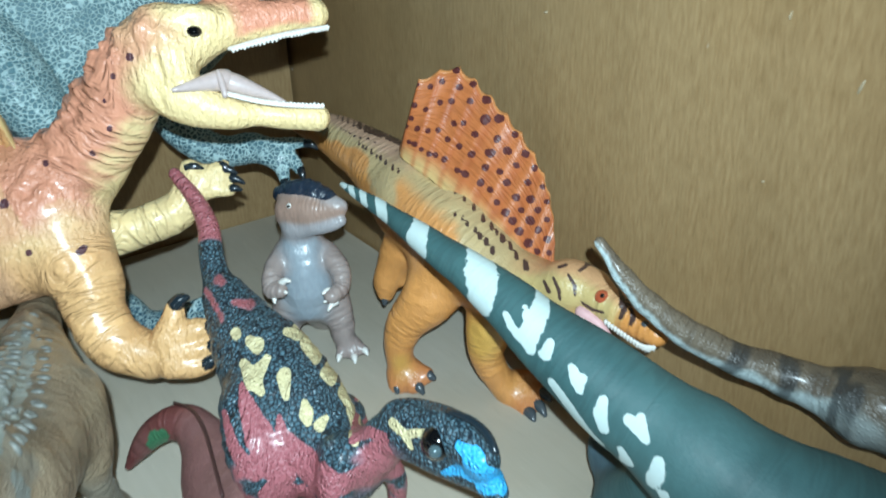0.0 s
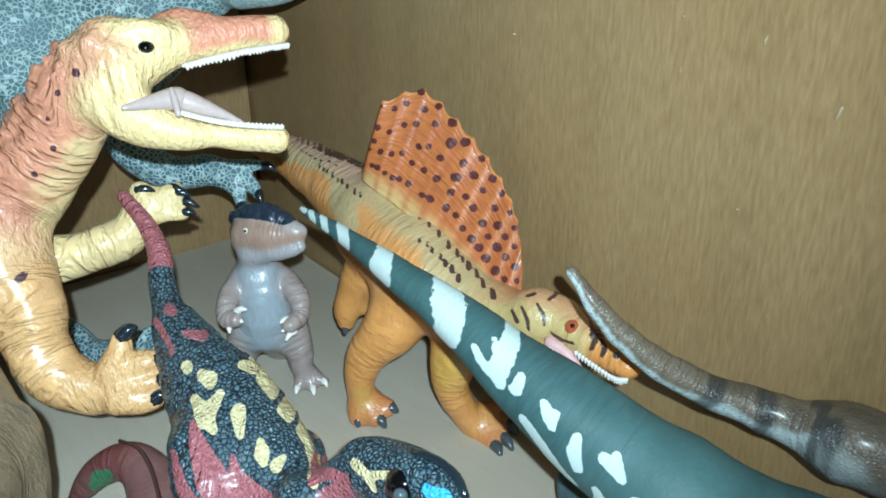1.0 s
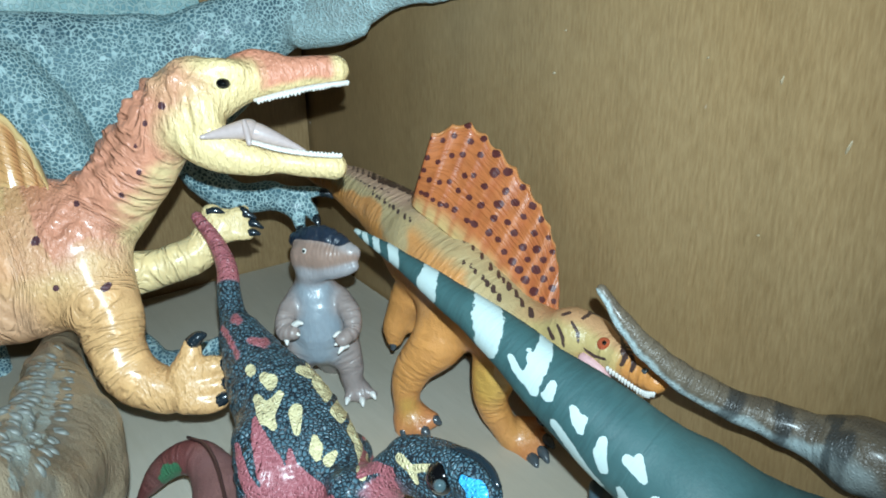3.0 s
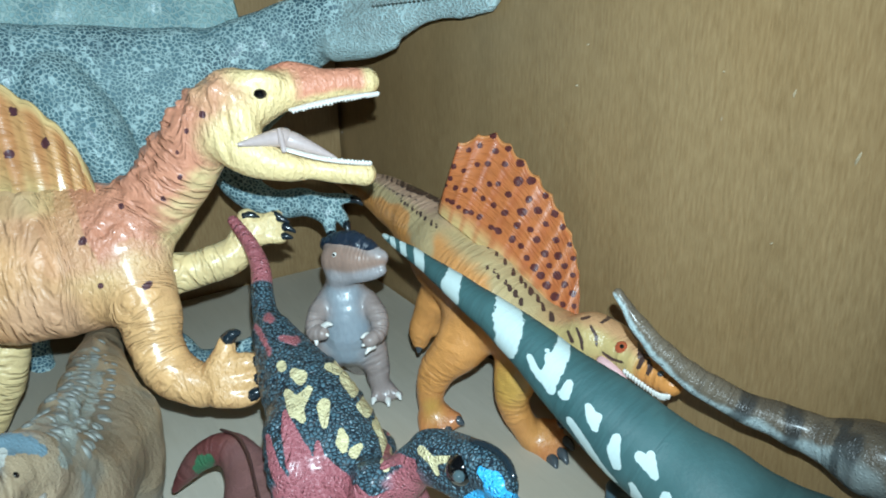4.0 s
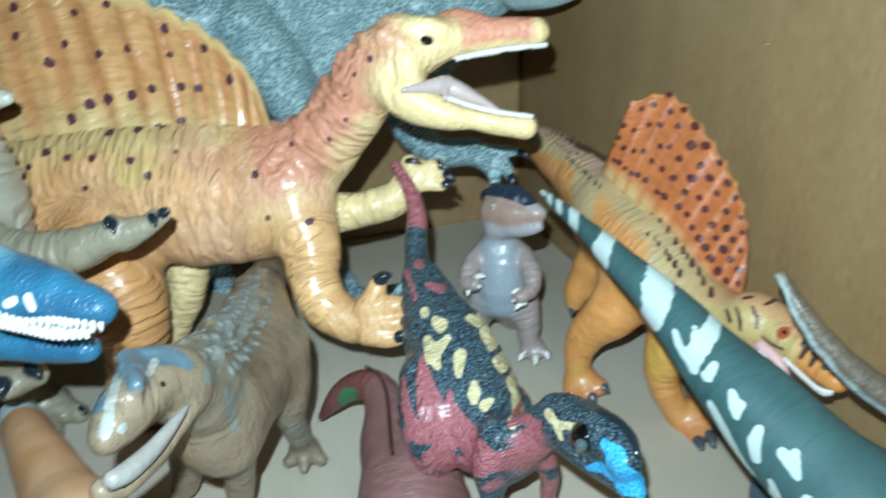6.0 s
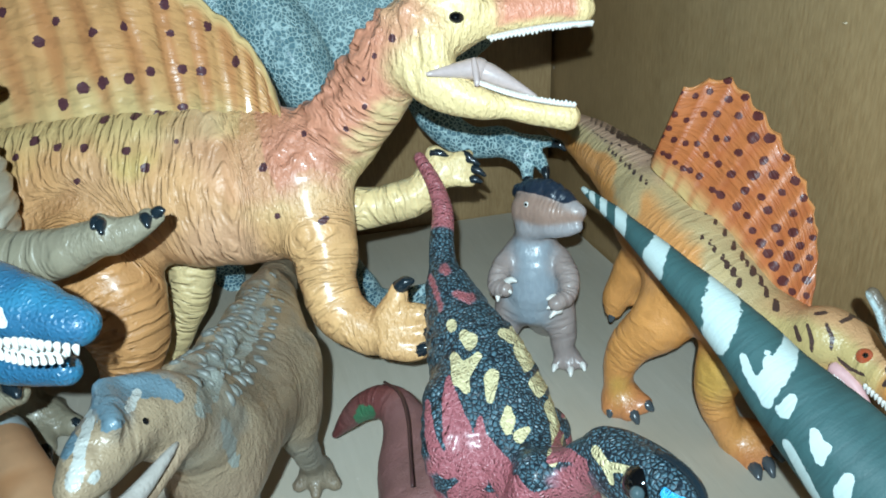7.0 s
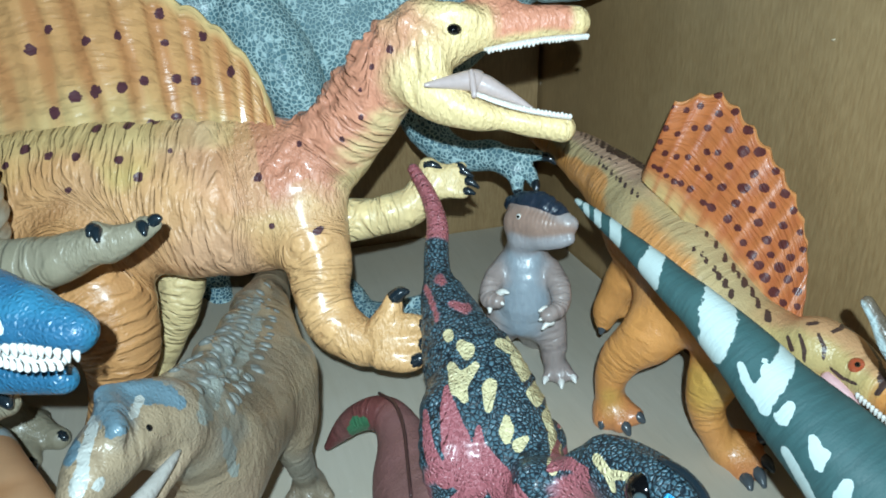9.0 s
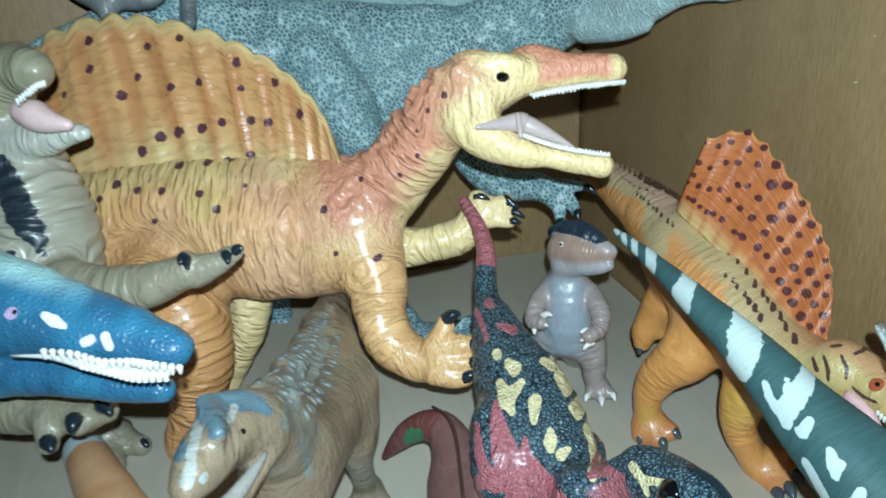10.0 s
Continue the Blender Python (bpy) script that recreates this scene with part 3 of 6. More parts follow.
    for finger in ([(-0.3702, 0.1492, 0.1211, 0.0067), (-0.3712, 0.1489, 0.1282, 0.0046), (-0.3719, 0.1473, 0.1289, 0.0037)], [(-0.3680, 0.1533, 0.1236, 0.0055), (-0.3654, 0.1598, 0.1269, 0.0039), (-0.3651, 0.1635, 0.1285, 0.0027)],
                   [(-0.3669, 0.1519, 0.1203, 0.0055), (-0.3633, 0.1603, 0.1224, 0.0036), (-0.3622, 0.1641, 0.1223, 0.0027)], [(-0.3663, 0.1494, 0.1175, 0.0055), (-0.3621, 0.1567, 0.1175, 0.0036), (-0.3602, 0.1624, 0.1167, 0.0027)]):
        toy.limb("far_arm_finger", finger, 0.002)
    toy.limb("near_leg", [(-0.3932, -0.0198, 0.0951, 0.0263), (-0.3783, -0.0124, 0.0760, 0.0243), (-0.3699, -0.0084, 0.0544, 0.0179), (-0.3689, -0.0131, 0.0313, 0.0127), (-0.3723, -0.0208, 0.0088, 0.0111), (-0.3683, -0.0157, 0.0029, 0.0080)], 0.008)
    toy.limb("near_leg", [(-0.3717, -0.0211, 0.0073, 0.0093), (-0.3584, -0.0020, 0.0068, 0.0055)], 0.006)
    toy.limb("far_leg", [(-0.4213, 0.0236, 0.0756, 0.0145), (-0.4166, 0.0216, 0.0561, 0.0119), (-0.4179, 0.0155, 0.0375, 0.0094), (-0.4213, 0.0089, 0.0232, 0.0089), (-0.4238, 0.0045, 0.0135, 0.0076)], 0.006)
    toy.limb("far_leg", [(-0.4238, 0.0045, 0.0135, 0.0076), (-0.4165, -0.0011, 0.0062, 0.0048)], 0.004)

    def dent(t):
        ridge = t.near("neck", "torso", "back") * smooth01(t.top["neck"], 0.1, 0.6) * smooth01(t.dist["neck"], 0.006, 0.0)
        lumps = 0.0036 * ridge * np.clip(noise3(t.v, 210, 2) + 0.25, 0, 1) + 0.0012 * ridge * noise3(t.v, 420, 8)
        folds = 0.00035 * t.calm * noise3(np.column_stack([t.along * 300, t.v[:, 1] * 90, t.v[:, 2] * 90]), 1.0, 4) * (1 - t.near("head", "jaw", "crest", "brow", "cheek", soft=0.01))
        cheek = t.strokes(([(-0.3301, 0.1340, 0.2105, 0.0010), (-0.3282, 0.1311, 0.2050, 0.0011), (-0.3259, 0.1285, 0.1924, 0.0012), (-0.3243, 0.1294, 0.1863, 0.0012), (-0.3262, 0.1260, 0.1822, 0.0012), (-0.3250, 0.1281, 0.1735, 0.0011)], [(-0.3221, 0.1316, 0.1832, 0.0008), (-0.3199, 0.1386, 0.1857, 0.0009)]), SIDE)
        folds = folds - 0.0011 * smooth01(cheek, -0.4, 0.5)
        bumps = 0.0007 * noise3(t.v, 90, 1)
        return lumps + folds + bumps

    def paint(t):
        c = flood(t, srgb(220, 162, 106))
        c = blend(blend(c, srgb(226, 172, 108), t.near("near_arm", "near_arm_finger", soft=0.02) * 0.7), srgb(210, 144, 82), t.near("near_leg", soft=0.02) * 0.9)
        c = blend(c, srgb(234, 204, 142), t.near("neck", "head", "jaw", "cheek", "far_arm", "far_arm_finger", "far_leg", "brow", soft=0.012))
        back = t.near("neck", "torso", "back", "crest", soft=0.006) * smooth01(np.where(t.dist["neck"] < t.dist["torso"], t.top["neck"] + 0.5, t.top["torso"]) + 0.25 * noise3(t.v, 90, 5), -0.1, 0.4)
        c = blend(c, srgb(216, 138, 106), back * np.where(t.dist["neck"] < t.dist["torso"], 1.0, smooth01(t.part["torso"], 0.7, 1.0) * 0.7))
        c = blend(c, srgb(206, 178, 98), 0.7 * smooth01(noise3(t.v, 40, 9) + t.top["torso"], 0.5, 1.1) * smooth01(t.part["torso"], 0.85, 0.6) * t.near("torso", soft=0.01))
        c = blend(c, srgb(216, 130, 98), t.near("crest", soft=0.004))
        snout = t.near("head", "crest", soft=0.003) * smooth01(t.part["head"], 0.4, 0.52) * smooth01(t.top["head"] + 0.2 * noise3(t.v, 160, 7), -0.6, -0.2) * smooth01(t.part["head"], 1.0, 0.93)
        c = blend(c, srgb(222, 140, 108), snout)
        c = blend(c, srgb(212, 146, 84), 0.6 * smooth01(noise3(t.v, 26, 6), 0.0, 0.6) * t.near("torso", "near_leg", soft=0.02))
        c = blend(c, srgb(210, 182, 116), 0.75 * t.near("torso", "back", soft=0.01) * smooth01(t.dist["back"], 0.005, 0.001) * smooth01(t.top["back"] + 0.3 * noise3(t.v, 70, 15), 0.0, 0.4) * smooth01(t.part["torso"], 0.95, 0.8))
        c = blend(c, srgb(224, 170, 140), 0.45 * smooth01(noise3(t.v, 34, 12), -0.1, 0.5) * t.near("torso", "back", "belly", soft=0.01) * smooth01(t.part["torso"], 0.35, 0.7))
        c = blend(c, srgb(168, 106, 58), 0.35 * smooth01(noise3(t.v, 85, 13), 0.25, 0.7) * t.near("torso", "back", "near_arm", "near_leg", soft=0.01))
        marks = t.spots([(-0.4070, -0.0033, 0.1536, 0.0023), (-0.4021, 0.0112, 0.1553, 0.0024), (-0.4006, 0.0242, 0.1569, 0.0023), (-0.4104, -0.0358, 0.1460, 0.0027), (-0.4036, -0.0253, 0.1439, 0.0021), (-0.3972, -0.0133, 0.1441, 0.0021), (-0.3893, 0.0054, 0.1430, 0.0022), (-0.4076, -0.0451, 0.1402, 0.0019), (-0.3806, 0.0125, 0.1365, 0.0025), (-0.3827, 0.0281, 0.1467, 0.0015), (-0.3593, 0.0640, 0.1372, 0.0023), (-0.3615, 0.0842, 0.1501, 0.0016), (-0.3897, -0.0185, 0.1309, 0.0015),
            (-0.3341, 0.1206, 0.1946, 0.0018), (-0.3398, 0.1141, 0.1867, 0.0013), (-0.3431, 0.1090, 0.1645, 0.0014), (-0.3480, 0.1010, 0.1541, 0.0014), (-0.3431, 0.1091, 0.1766, 0.0011), (-0.3426, 0.0859, 0.1139, 0.0018), (-0.3451, 0.0636, 0.1189, 0.0015), (-0.3385, 0.0847, 0.1170, 0.0015)], SIDE)
        return {"paint": c, "mark1": marks, "calm": t.calm * (1 - 0.85 * t.near("head", "jaw", "cheek", "crest", "brow", soft=0.01))}

    toy.build(0.0014, skin("yellow_vinyl", srgb(92, 52, 58), rough=0.42, coat=0.35, wrinkle=0.0010, wrinkle_mm=2.0, scales=0.00015, scale_mm=2.6, ragged=0.5, wander=0.8), paint, dent)

    def sail_paint(v, s, h):
        c = blend(np.tile(srgb(210, 150, 90), (len(v), 1)), srgb(208, 176, 114), smooth01(h + 0.08 * noise3(v, 60, 4), 0.5, 0.2))
        c = blend(c, srgb(192, 118, 66), 0.7 * smooth01(np.cos(2 * math.pi * 11 * s) + 0.6 * noise3(v, 40, 2), -0.2, 0.9) * smooth01(h, 0.1, 0.4))
        c = blend(c, srgb(222, 186, 120), smooth01(h, 0.9, 1.0))
        upper = [(0.202, 0.889, 0.0029), (0.348, 0.844, 0.0024), (0.427, 0.911, 0.0025), (0.191, 0.756, 0.0027), (0.303, 0.689, 0.0024), (0.382, 0.644, 0.0026), (0.449, 0.689, 0.0025), (0.562, 0.867, 0.0028), (0.674, 0.867, 0.0024), (0.562, 0.711, 0.0021), (0.753, 0.733, 0.0025), (0.247, 0.600, 0.0028), (0.124, 0.667, 0.0021)]
        lower = [(0.270, 0.311, 0.0030), (0.326, 0.378, 0.0030), (0.371, 0.400, 0.0031), (0.427, 0.422, 0.0029), (0.483, 0.467, 0.0025), (0.573, 0.511, 0.0024), (0.629, 0.533, 0.0024), (0.753, 0.289, 0.0016), (0.404, 0.222, 0.0023), (0.483, 0.244, 0.0025), (0.551, 0.289, 0.0023)]
        return {"paint": c, "mark1": toy.sheet_spots(v, s, h, upper + lower)}

    toy.sheet("sail", [(-0.4444, -0.0865, 0.1190), (-0.4249, -0.0453, 0.1256), (-0.4102, -0.0031, 0.1310), (-0.3962, 0.0352, 0.1354), (-0.3855, 0.0640, 0.1391), (-0.3804, 0.0808, 0.1431)], [(-0.4705, -0.0761, 0.2023), (-0.4674, -0.0628, 0.2163), (-0.4582, -0.0361, 0.2245), (-0.4494, -0.0155, 0.2248), (-0.4350, 0.0100, 0.2206), (-0.4213, 0.0315, 0.2131), (-0.4085, 0.0496, 0.2028), (-0.3943, 0.0640, 0.1898), (-0.3818, 0.0724, 0.1743), (-0.3741, 0.0759, 0.1538)],
              0.0055, skin("yellow_sail_vinyl", srgb(92, 50, 58), rough=0.34, coat=0.45, wrinkle=0.0004, wrinkle_mm=2.2, ragged=0.55, wander=0.6), ribs=13, rib=0.0019, scallop=0.045, flare=0.012, flare_height=0.17, lean=0.8, paint=sail_paint, label="ribbed yellow-orange sail with dark spots")
    toy.ball("eye", (-0.3201, 0.1445, 0.2036), 0.0038, EYE, (0.95, 0.95, 0.72), "glossy black eye")
    toy.lathe("mouth_lining", [(-0.3188, 0.1308, 0.1821, 0.0008), (-0.3201, 0.1382, 0.1820, 0.0023), (-0.3213, 0.1460, 0.1818, 0.0036), (-0.3217, 0.1525, 0.1816, 0.0047), (-0.3228, 0.1557, 0.1810, 0.0045)], PALE_MOUTH, 16, "pale pink cheek lining")
    toy.lathe("tongue", [(-0.3216, 0.1525, 0.1813, 0.0031), (-0.3210, 0.1567, 0.1800, 0.0044), (-0.3182, 0.1623, 0.1772, 0.0037), (-0.3150, 0.1687, 0.1739, 0.0023), (-0.3113, 0.1756, 0.1698, 0.0010)], PALE_MOUTH, 14, "pale pink tongue")
    toy.lathe("mouth_web", [(-0.3189, 0.1509, 0.1866, 0.0010), (-0.3161, 0.1507, 0.1822, 0.0015), (-0.3125, 0.1501, 0.1771, 0.0012)], PALE_MOUTH, 8, "pale pink web between the jaws")
    LIP = plain("lip_white", srgb(226, 214, 202), 0.35, 0.3)
    toy.lathe("lip", [(-0.3194, 0.1570, 0.1945, 0.0008), (-0.3148, 0.1693, 0.1967, 0.0013), (-0.3121, 0.1818, 0.1982, 0.0013), (-0.3096, 0.1918, 0.1988, 0.0013), (-0.3109, 0.1992, 0.1985, 0.0010)], LIP, 8, "white upper gum")
    toy.lathe("lip", [(-0.3147, 0.1515, 0.1778, 0.0010), (-0.3089, 0.1619, 0.1738, 0.0013), (-0.3043, 0.1738, 0.1706, 0.0013), (-0.3011, 0.1887, 0.1674, 0.0010)], LIP, 8, "white lower gum")
    toy.teeth([(-0.3171, 0.1572, 0.1944), (-0.3137, 0.1688, 0.1964), (-0.3111, 0.1814, 0.1981), (-0.3087, 0.1913, 0.1990), (-0.3099, 0.1992, 0.1989)], 30, (0, 0, -0.0013), 0.0011)
    toy.teeth([(-0.3135, 0.1513, 0.1776), (-0.3079, 0.1615, 0.1738), (-0.3034, 0.1734, 0.1708), (-0.3003, 0.1888, 0.1682)], 28, (0, 0, 0.0012), 0.0011)
    for a, b in (((-0.3184, 0.1141, 0.0870), (-0.3152, 0.1202, 0.0910)), ((-0.3097, 0.1246, 0.0761), (-0.3046, 0.1298, 0.0754)), ((-0.3066, 0.1229, 0.0680), (-0.3016, 0.1279, 0.0676)), ((-0.3047, 0.1187, 0.0612), (-0.3006, 0.1243, 0.0631))):
        toy.claw(a, b, CLAW, 0.0038)
    for a, b in (((-0.3703, 0.1461, 0.1295), (-0.3655, 0.1534, 0.1283)), ((-0.3648, 0.1609, 0.1263), (-0.3591, 0.1671, 0.1249)), ((-0.3625, 0.1626, 0.1220), (-0.3563, 0.1693, 0.1198)), ((-0.3605, 0.1612, 0.1168), (-0.3557, 0.1671, 0.1171)), ((-0.3657, 0.1612, 0.1285), (-0.3606, 0.1645, 0.1266))):
        toy.claw(a, b, CLAW, 0.0026)


yellow_toy()


# ---- the orange sail-backed toy ----
def orange_toy():
    toy = Toy("orange_sail_backed_dinosaur", "orange vinyl dinosaur with maroon-spotted sail beside the wall")
    toy.limb("torso", [(-0.3382, 0.2591, 0.0919, 0.0238), (-0.3037, 0.2573, 0.0830, 0.0251), (-0.2772, 0.2593, 0.0745, 0.0217), (-0.2566, 0.2643, 0.0716, 0.0163)], 0.008)
    toy.limb("tail", [(-0.3382, 0.2591, 0.0919, 0.0238), (-0.3682, 0.2580, 0.1011, 0.0191), (-0.3968, 0.2564, 0.1065, 0.0154), (-0.4255, 0.2534, 0.1103, 0.0118), (-0.4619, 0.2461, 0.1113, 0.0056), (-0.4854, 0.2396, 0.1130, 0.0025)], 0.008)
    toy.limb("neck", [(-0.2564, 0.2641, 0.0711, 0.0157), (-0.2389, 0.2662, 0.0768, 0.0128), (-0.2272, 0.2686, 0.0817, 0.0119)], 0.006)
    toy.limb("head", [(-0.2274, 0.2688, 0.0825, 0.0114), (-0.2180, 0.2732, 0.0815, 0.0112), (-0.2023, 0.2731, 0.0800, 0.0090), (-0.1879, 0.2732, 0.0789, 0.0071), (-0.1782, 0.2724, 0.0786, 0.0052)], 0.005)
    toy.limb("jaw", [(-0.2241, 0.2682, 0.0745, 0.0062), (-0.2134, 0.2679, 0.0700, 0.0036), (-0.2022, 0.2687, 0.0658, 0.0022), (-0.1988, 0.2693, 0.0648, 0.0016)], 0.004)
    toy.limb("near_leg", [(-0.2988, 0.2500, 0.0709, 0.0186), (-0.2988, 0.2384, 0.0557, 0.0147), (-0.3057, 0.2286, 0.0416, 0.0110), (-0.3101, 0.2245, 0.0239, 0.0082), (-0.3092, 0.2257, 0.0073, 0.0077)], 0.006)
    for toe in ([(-0.3090, 0.2255, 0.0067, 0.0080), (-0.3063, 0.2198, 0.0041, 0.0053)], [(-0.3090, 0.2255, 0.0067, 0.0080), (-0.2985, 0.2250, 0.0050, 0.0049)], [(-0.3085, 0.2268, 0.0073, 0.0080), (-0.2981, 0.2326, 0.0086, 0.0049)]):
        toy.limb("near_leg_foot", toe, 0.004)
    toy.limb("far_leg", [(-0.3418, 0.2551, 0.0673, 0.0145), (-0.3484, 0.2479, 0.0531, 0.0098), (-0.3499, 0.2432, 0.0420, 0.0078), (-0.3497, 0.2417, 0.0342, 0.0053)], 0.005)
    toy.limb("far_leg", [(-0.3473, 0.2472, 0.0498, 0.0070), (-0.3433, 0.2504, 0.0428, 0.0042)], 0.004)
    toy.limb("front_leg", [(-0.2666, 0.2612, 0.0622, 0.0160), (-0.2688, 0.2545, 0.0446, 0.0125), (-0.2699, 0.2530, 0.0286, 0.0088), (-0.2676, 0.2598, 0.0107, 0.0080), (-0.2631, 0.2676, 0.0004, 0.0097)], 0.006)
    for toe in ([(-0.2632, 0.2669, -0.0002, 0.0088), (-0.2489, 0.2633, -0.0005, 0.0044)], [(-0.2626, 0.2685, 0.0007, 0.0081), (-0.2493, 0.2685, 0.0017, 0.0041)], [(-0.2638, 0.2693, 0.0043, 0.0078), (-0.2516, 0.2736, 0.0052, 0.0041)], [(-0.2643, 0.2697, 0.0058, 0.0065), (-0.2594, 0.2766, 0.0098, 0.0039)]):
        toy.limb("front_leg_foot", toe, 0.004)

    def dent(t):
        return 0.0005 * noise3(t.v, 90, 1)

    def paint(t):
        c = flood(t, srgb(224, 146, 70))
        upper = np.where(t.dist["tail"] < t.dist["torso"], t.top["tail"], t.top["torso"])
        c = blend(c, srgb(192, 164, 114), t.near("torso", "tail", "neck", soft=0.006) * smooth01(upper + 0.15 * noise3(t.v, 80, 2), 0.15, 0.5))
        hip = t.strokes(([(-0.3241, 0.2491, 0.1027, 0.0122), (-0.3104, 0.2394, 0.0887, 0.0164), (-0.2958, 0.2382, 0.0849, 0.0131)], [(-0.3710, 0.2437, 0.1081, 0.0065), (-0.3980, 0.2440, 0.1091, 0.0054)]), SIDE)
        c = blend(c, srgb(222, 146, 76), smooth01(hip + 0.4 * noise3(t.v, 90, 6), -0.15, 0.3) * smooth01(upper, 0.92, 0.7))
        c = blend(c, srgb(196, 150, 128), 0.8 * t.near("tail", soft=0.006) * smooth01(t.top["tail"], 0.75, 0.95))
        c = blend(c, srgb(196, 168, 104), t.near("head", "neck", soft=0.006))
        c = blend(c, srgb(206, 140, 100), 0.7 * t.near("head", "neck", soft=0.006) * smooth01(np.maximum(t.top["head"], t.top["neck"]), 0.6, 0.95))
        c = blend(c, srgb(218, 138, 62), t.near("head", soft=0.004) * smooth01(t.part["head"], 0.55, 0.75))
        c = blend(c, srgb(200, 112, 70), t.near("near_leg_foot", "front_leg_foot", soft=0.02) * 0.8)
        c = blend(c, srgb(196, 170, 60), 0.45 * smooth01(noise3(t.v, 35, 8), 0.25, 0.7) * t.near("front_leg", "near_leg", soft=0.01))
        rng = np.random.default_rng(4)
        dashes = []
        for row, count, across in (([(-0.4153, 0.2559, 0.1222, 0.0011), (-0.3854, 0.2586, 0.1214, 0.0012), (-0.3709, 0.2618, 0.1203, 0.0011), (-0.3480, 0.2600, 0.1210, 0.0010)], 20, 1.8), ([(-0.4049, 0.2491, 0.1209, 0.0006), (-0.3839, 0.2491, 0.1194, 0.0007), (-0.3625, 0.2546, 0.1190, 0.0006)], 16, 0.6), ([(-0.3792, 0.2472, 0.1177, 0.0009), (-0.3578, 0.2469, 0.1154, 0.0010), (-0.3303, 0.2454, 0.1126, 0.0011)], 9, 1.2),
                                   ([(-0.3532, 0.2560, 0.1180, 0.0008), (-0.3324, 0.2497, 0.1220, 0.0009), (-0.3178, 0.2542, 0.1159, 0.0012), (-0.3024, 0.2587, 0.1092, 0.0013), (-0.2821, 0.2610, 0.1004, 0.0014), (-0.2641, 0.2624, 0.0922, 0.0015), (-0.2425, 0.2581, 0.0868, 0.0019)], 17, 0.9), ([(-0.2908, 0.2491, 0.1036, 0.0012), (-0.2779, 0.2523, 0.0979, 0.0013), (-0.2617, 0.2534, 0.0901, 0.0017)], 7, 0.8), ([(-0.2768, 0.2603, 0.0979, 0.0012), (-0.2700, 0.2620, 0.0951, 0.0013), (-0.2593, 0.2629, 0.0901, 0.0014)], 4, 0.7)):
            line = spline(row, 12)
            for k in range(count):
                p = line[int((k + 0.5) / count * (len(line) - 1))]
                shift = rng.normal(0, 0.0003, 3)
                tip = np.array([0.0003, 0, across * p[3]])
                size = 0.8 * p[3] * rng.uniform(0.75, 1.15)
                dashes.append([(*(p[:3] + shift - tip), size), (*(p[:3] + shift + tip), 0.8 * size)])
        stripes = t.strokes(([(-0.2257, 0.2573, 0.0909, 0.0006), (-0.2231, 0.2576, 0.0858, 0.0008), (-0.2215, 0.2571, 0.0816, 0.0006)], [(-0.2230, 0.2629, 0.0924, 0.0006), (-0.2203, 0.2637, 0.0877, 0.0008), (-0.2189, 0.2627, 0.0833, 0.0006)], [(-0.2207, 0.2673, 0.0933, 0.0006), (-0.2184, 0.2731, 0.0958, 0.0008), (-0.2136, 0.2785, 0.0925, 0.0008), (-0.2099, 0.2794, 0.0858, 0.0008), (-0.2091, 0.2761, 0.0796, 0.0006)],
            [(-0.2351, 0.2586, 0.0859, 0.0006), (-0.2327, 0.2590, 0.0811, 0.0009)], [(-0.2018, 0.2746, 0.0890, 0.0005), (-0.2003, 0.2729, 0.0835, 0.0011), (-0.1999, 0.2700, 0.0790, 0.0008)], [(-0.1960, 0.2732, 0.0884, 0.0005), (-0.1938, 0.2717, 0.0814, 0.0011), (-0.1935, 0.2695, 0.0780, 0.0005)], [(-0.2166, 0.2645, 0.0807, 0.0006), (-0.2135, 0.2674, 0.0778, 0.0008), (-0.2112, 0.2708, 0.0772, 0.0006)],
            [(-0.2192, 0.2730, 0.0973, 0.0006), (-0.2158, 0.2773, 0.0957, 0.0008)], [(-0.2256, 0.2606, 0.0950, 0.0006), (-0.2239, 0.2641, 0.0960, 0.0006)]), SIDE)
        return {"paint": c, "mark1": np.maximum(t.strokes(dashes, SIDE), stripes)}

    toy.build(0.0013, skin("orange_vinyl", srgb(78, 54, 48), rough=0.4, coat=0.3, wrinkle=0.0003, wrinkle_mm=1.8, ragged=0.3, wander=0.8, scales=0.00012, scale_mm=1.6), paint, dent)

    def sail_paint(v, s, h):
        c = blend(np.tile(srgb(200, 106, 50), (len(v), 1)), srgb(204, 168, 104), smooth01(h, 0.2, 0.0))
        c = blend(c, srgb(186, 88, 40), 0.6 * smooth01(np.cos(2 * math.pi * 12 * s) + 0.5 * noise3(v, 60, 2), -0.2, 1.0))
        c = blend(c, srgb(222, 140, 74), smooth01(h, 0.95, 1.0))
        high = [(0.000, 0.933, 0.0009), (0.056, 0.867, 0.0013), (0.101, 0.889, 0.0013), (0.146, 0.978, 0.0016), (0.180, 0.867, 0.0016), (0.225, 0.956, 0.0016), (0.292, 0.956, 0.0019), (0.011, 0.667, 0.0013), (0.067, 0.600, 0.0012), (0.124, 0.667, 0.0013), (0.169, 0.711, 0.0014), (0.236, 0.822, 0.0014), (0.011, 0.489, 0.0012), (0.000, 0.378, 0.0009), (0.056, 0.378, 0.0013), (0.112, 0.378, 0.0013), (0.157, 0.422, 0.0013), (0.213, 0.556, 0.0014), (0.247, 0.622, 0.0013), (0.315, 0.800, 0.0021), (0.360, 0.933, 0.0020), (0.213, 0.400, 0.0013)]
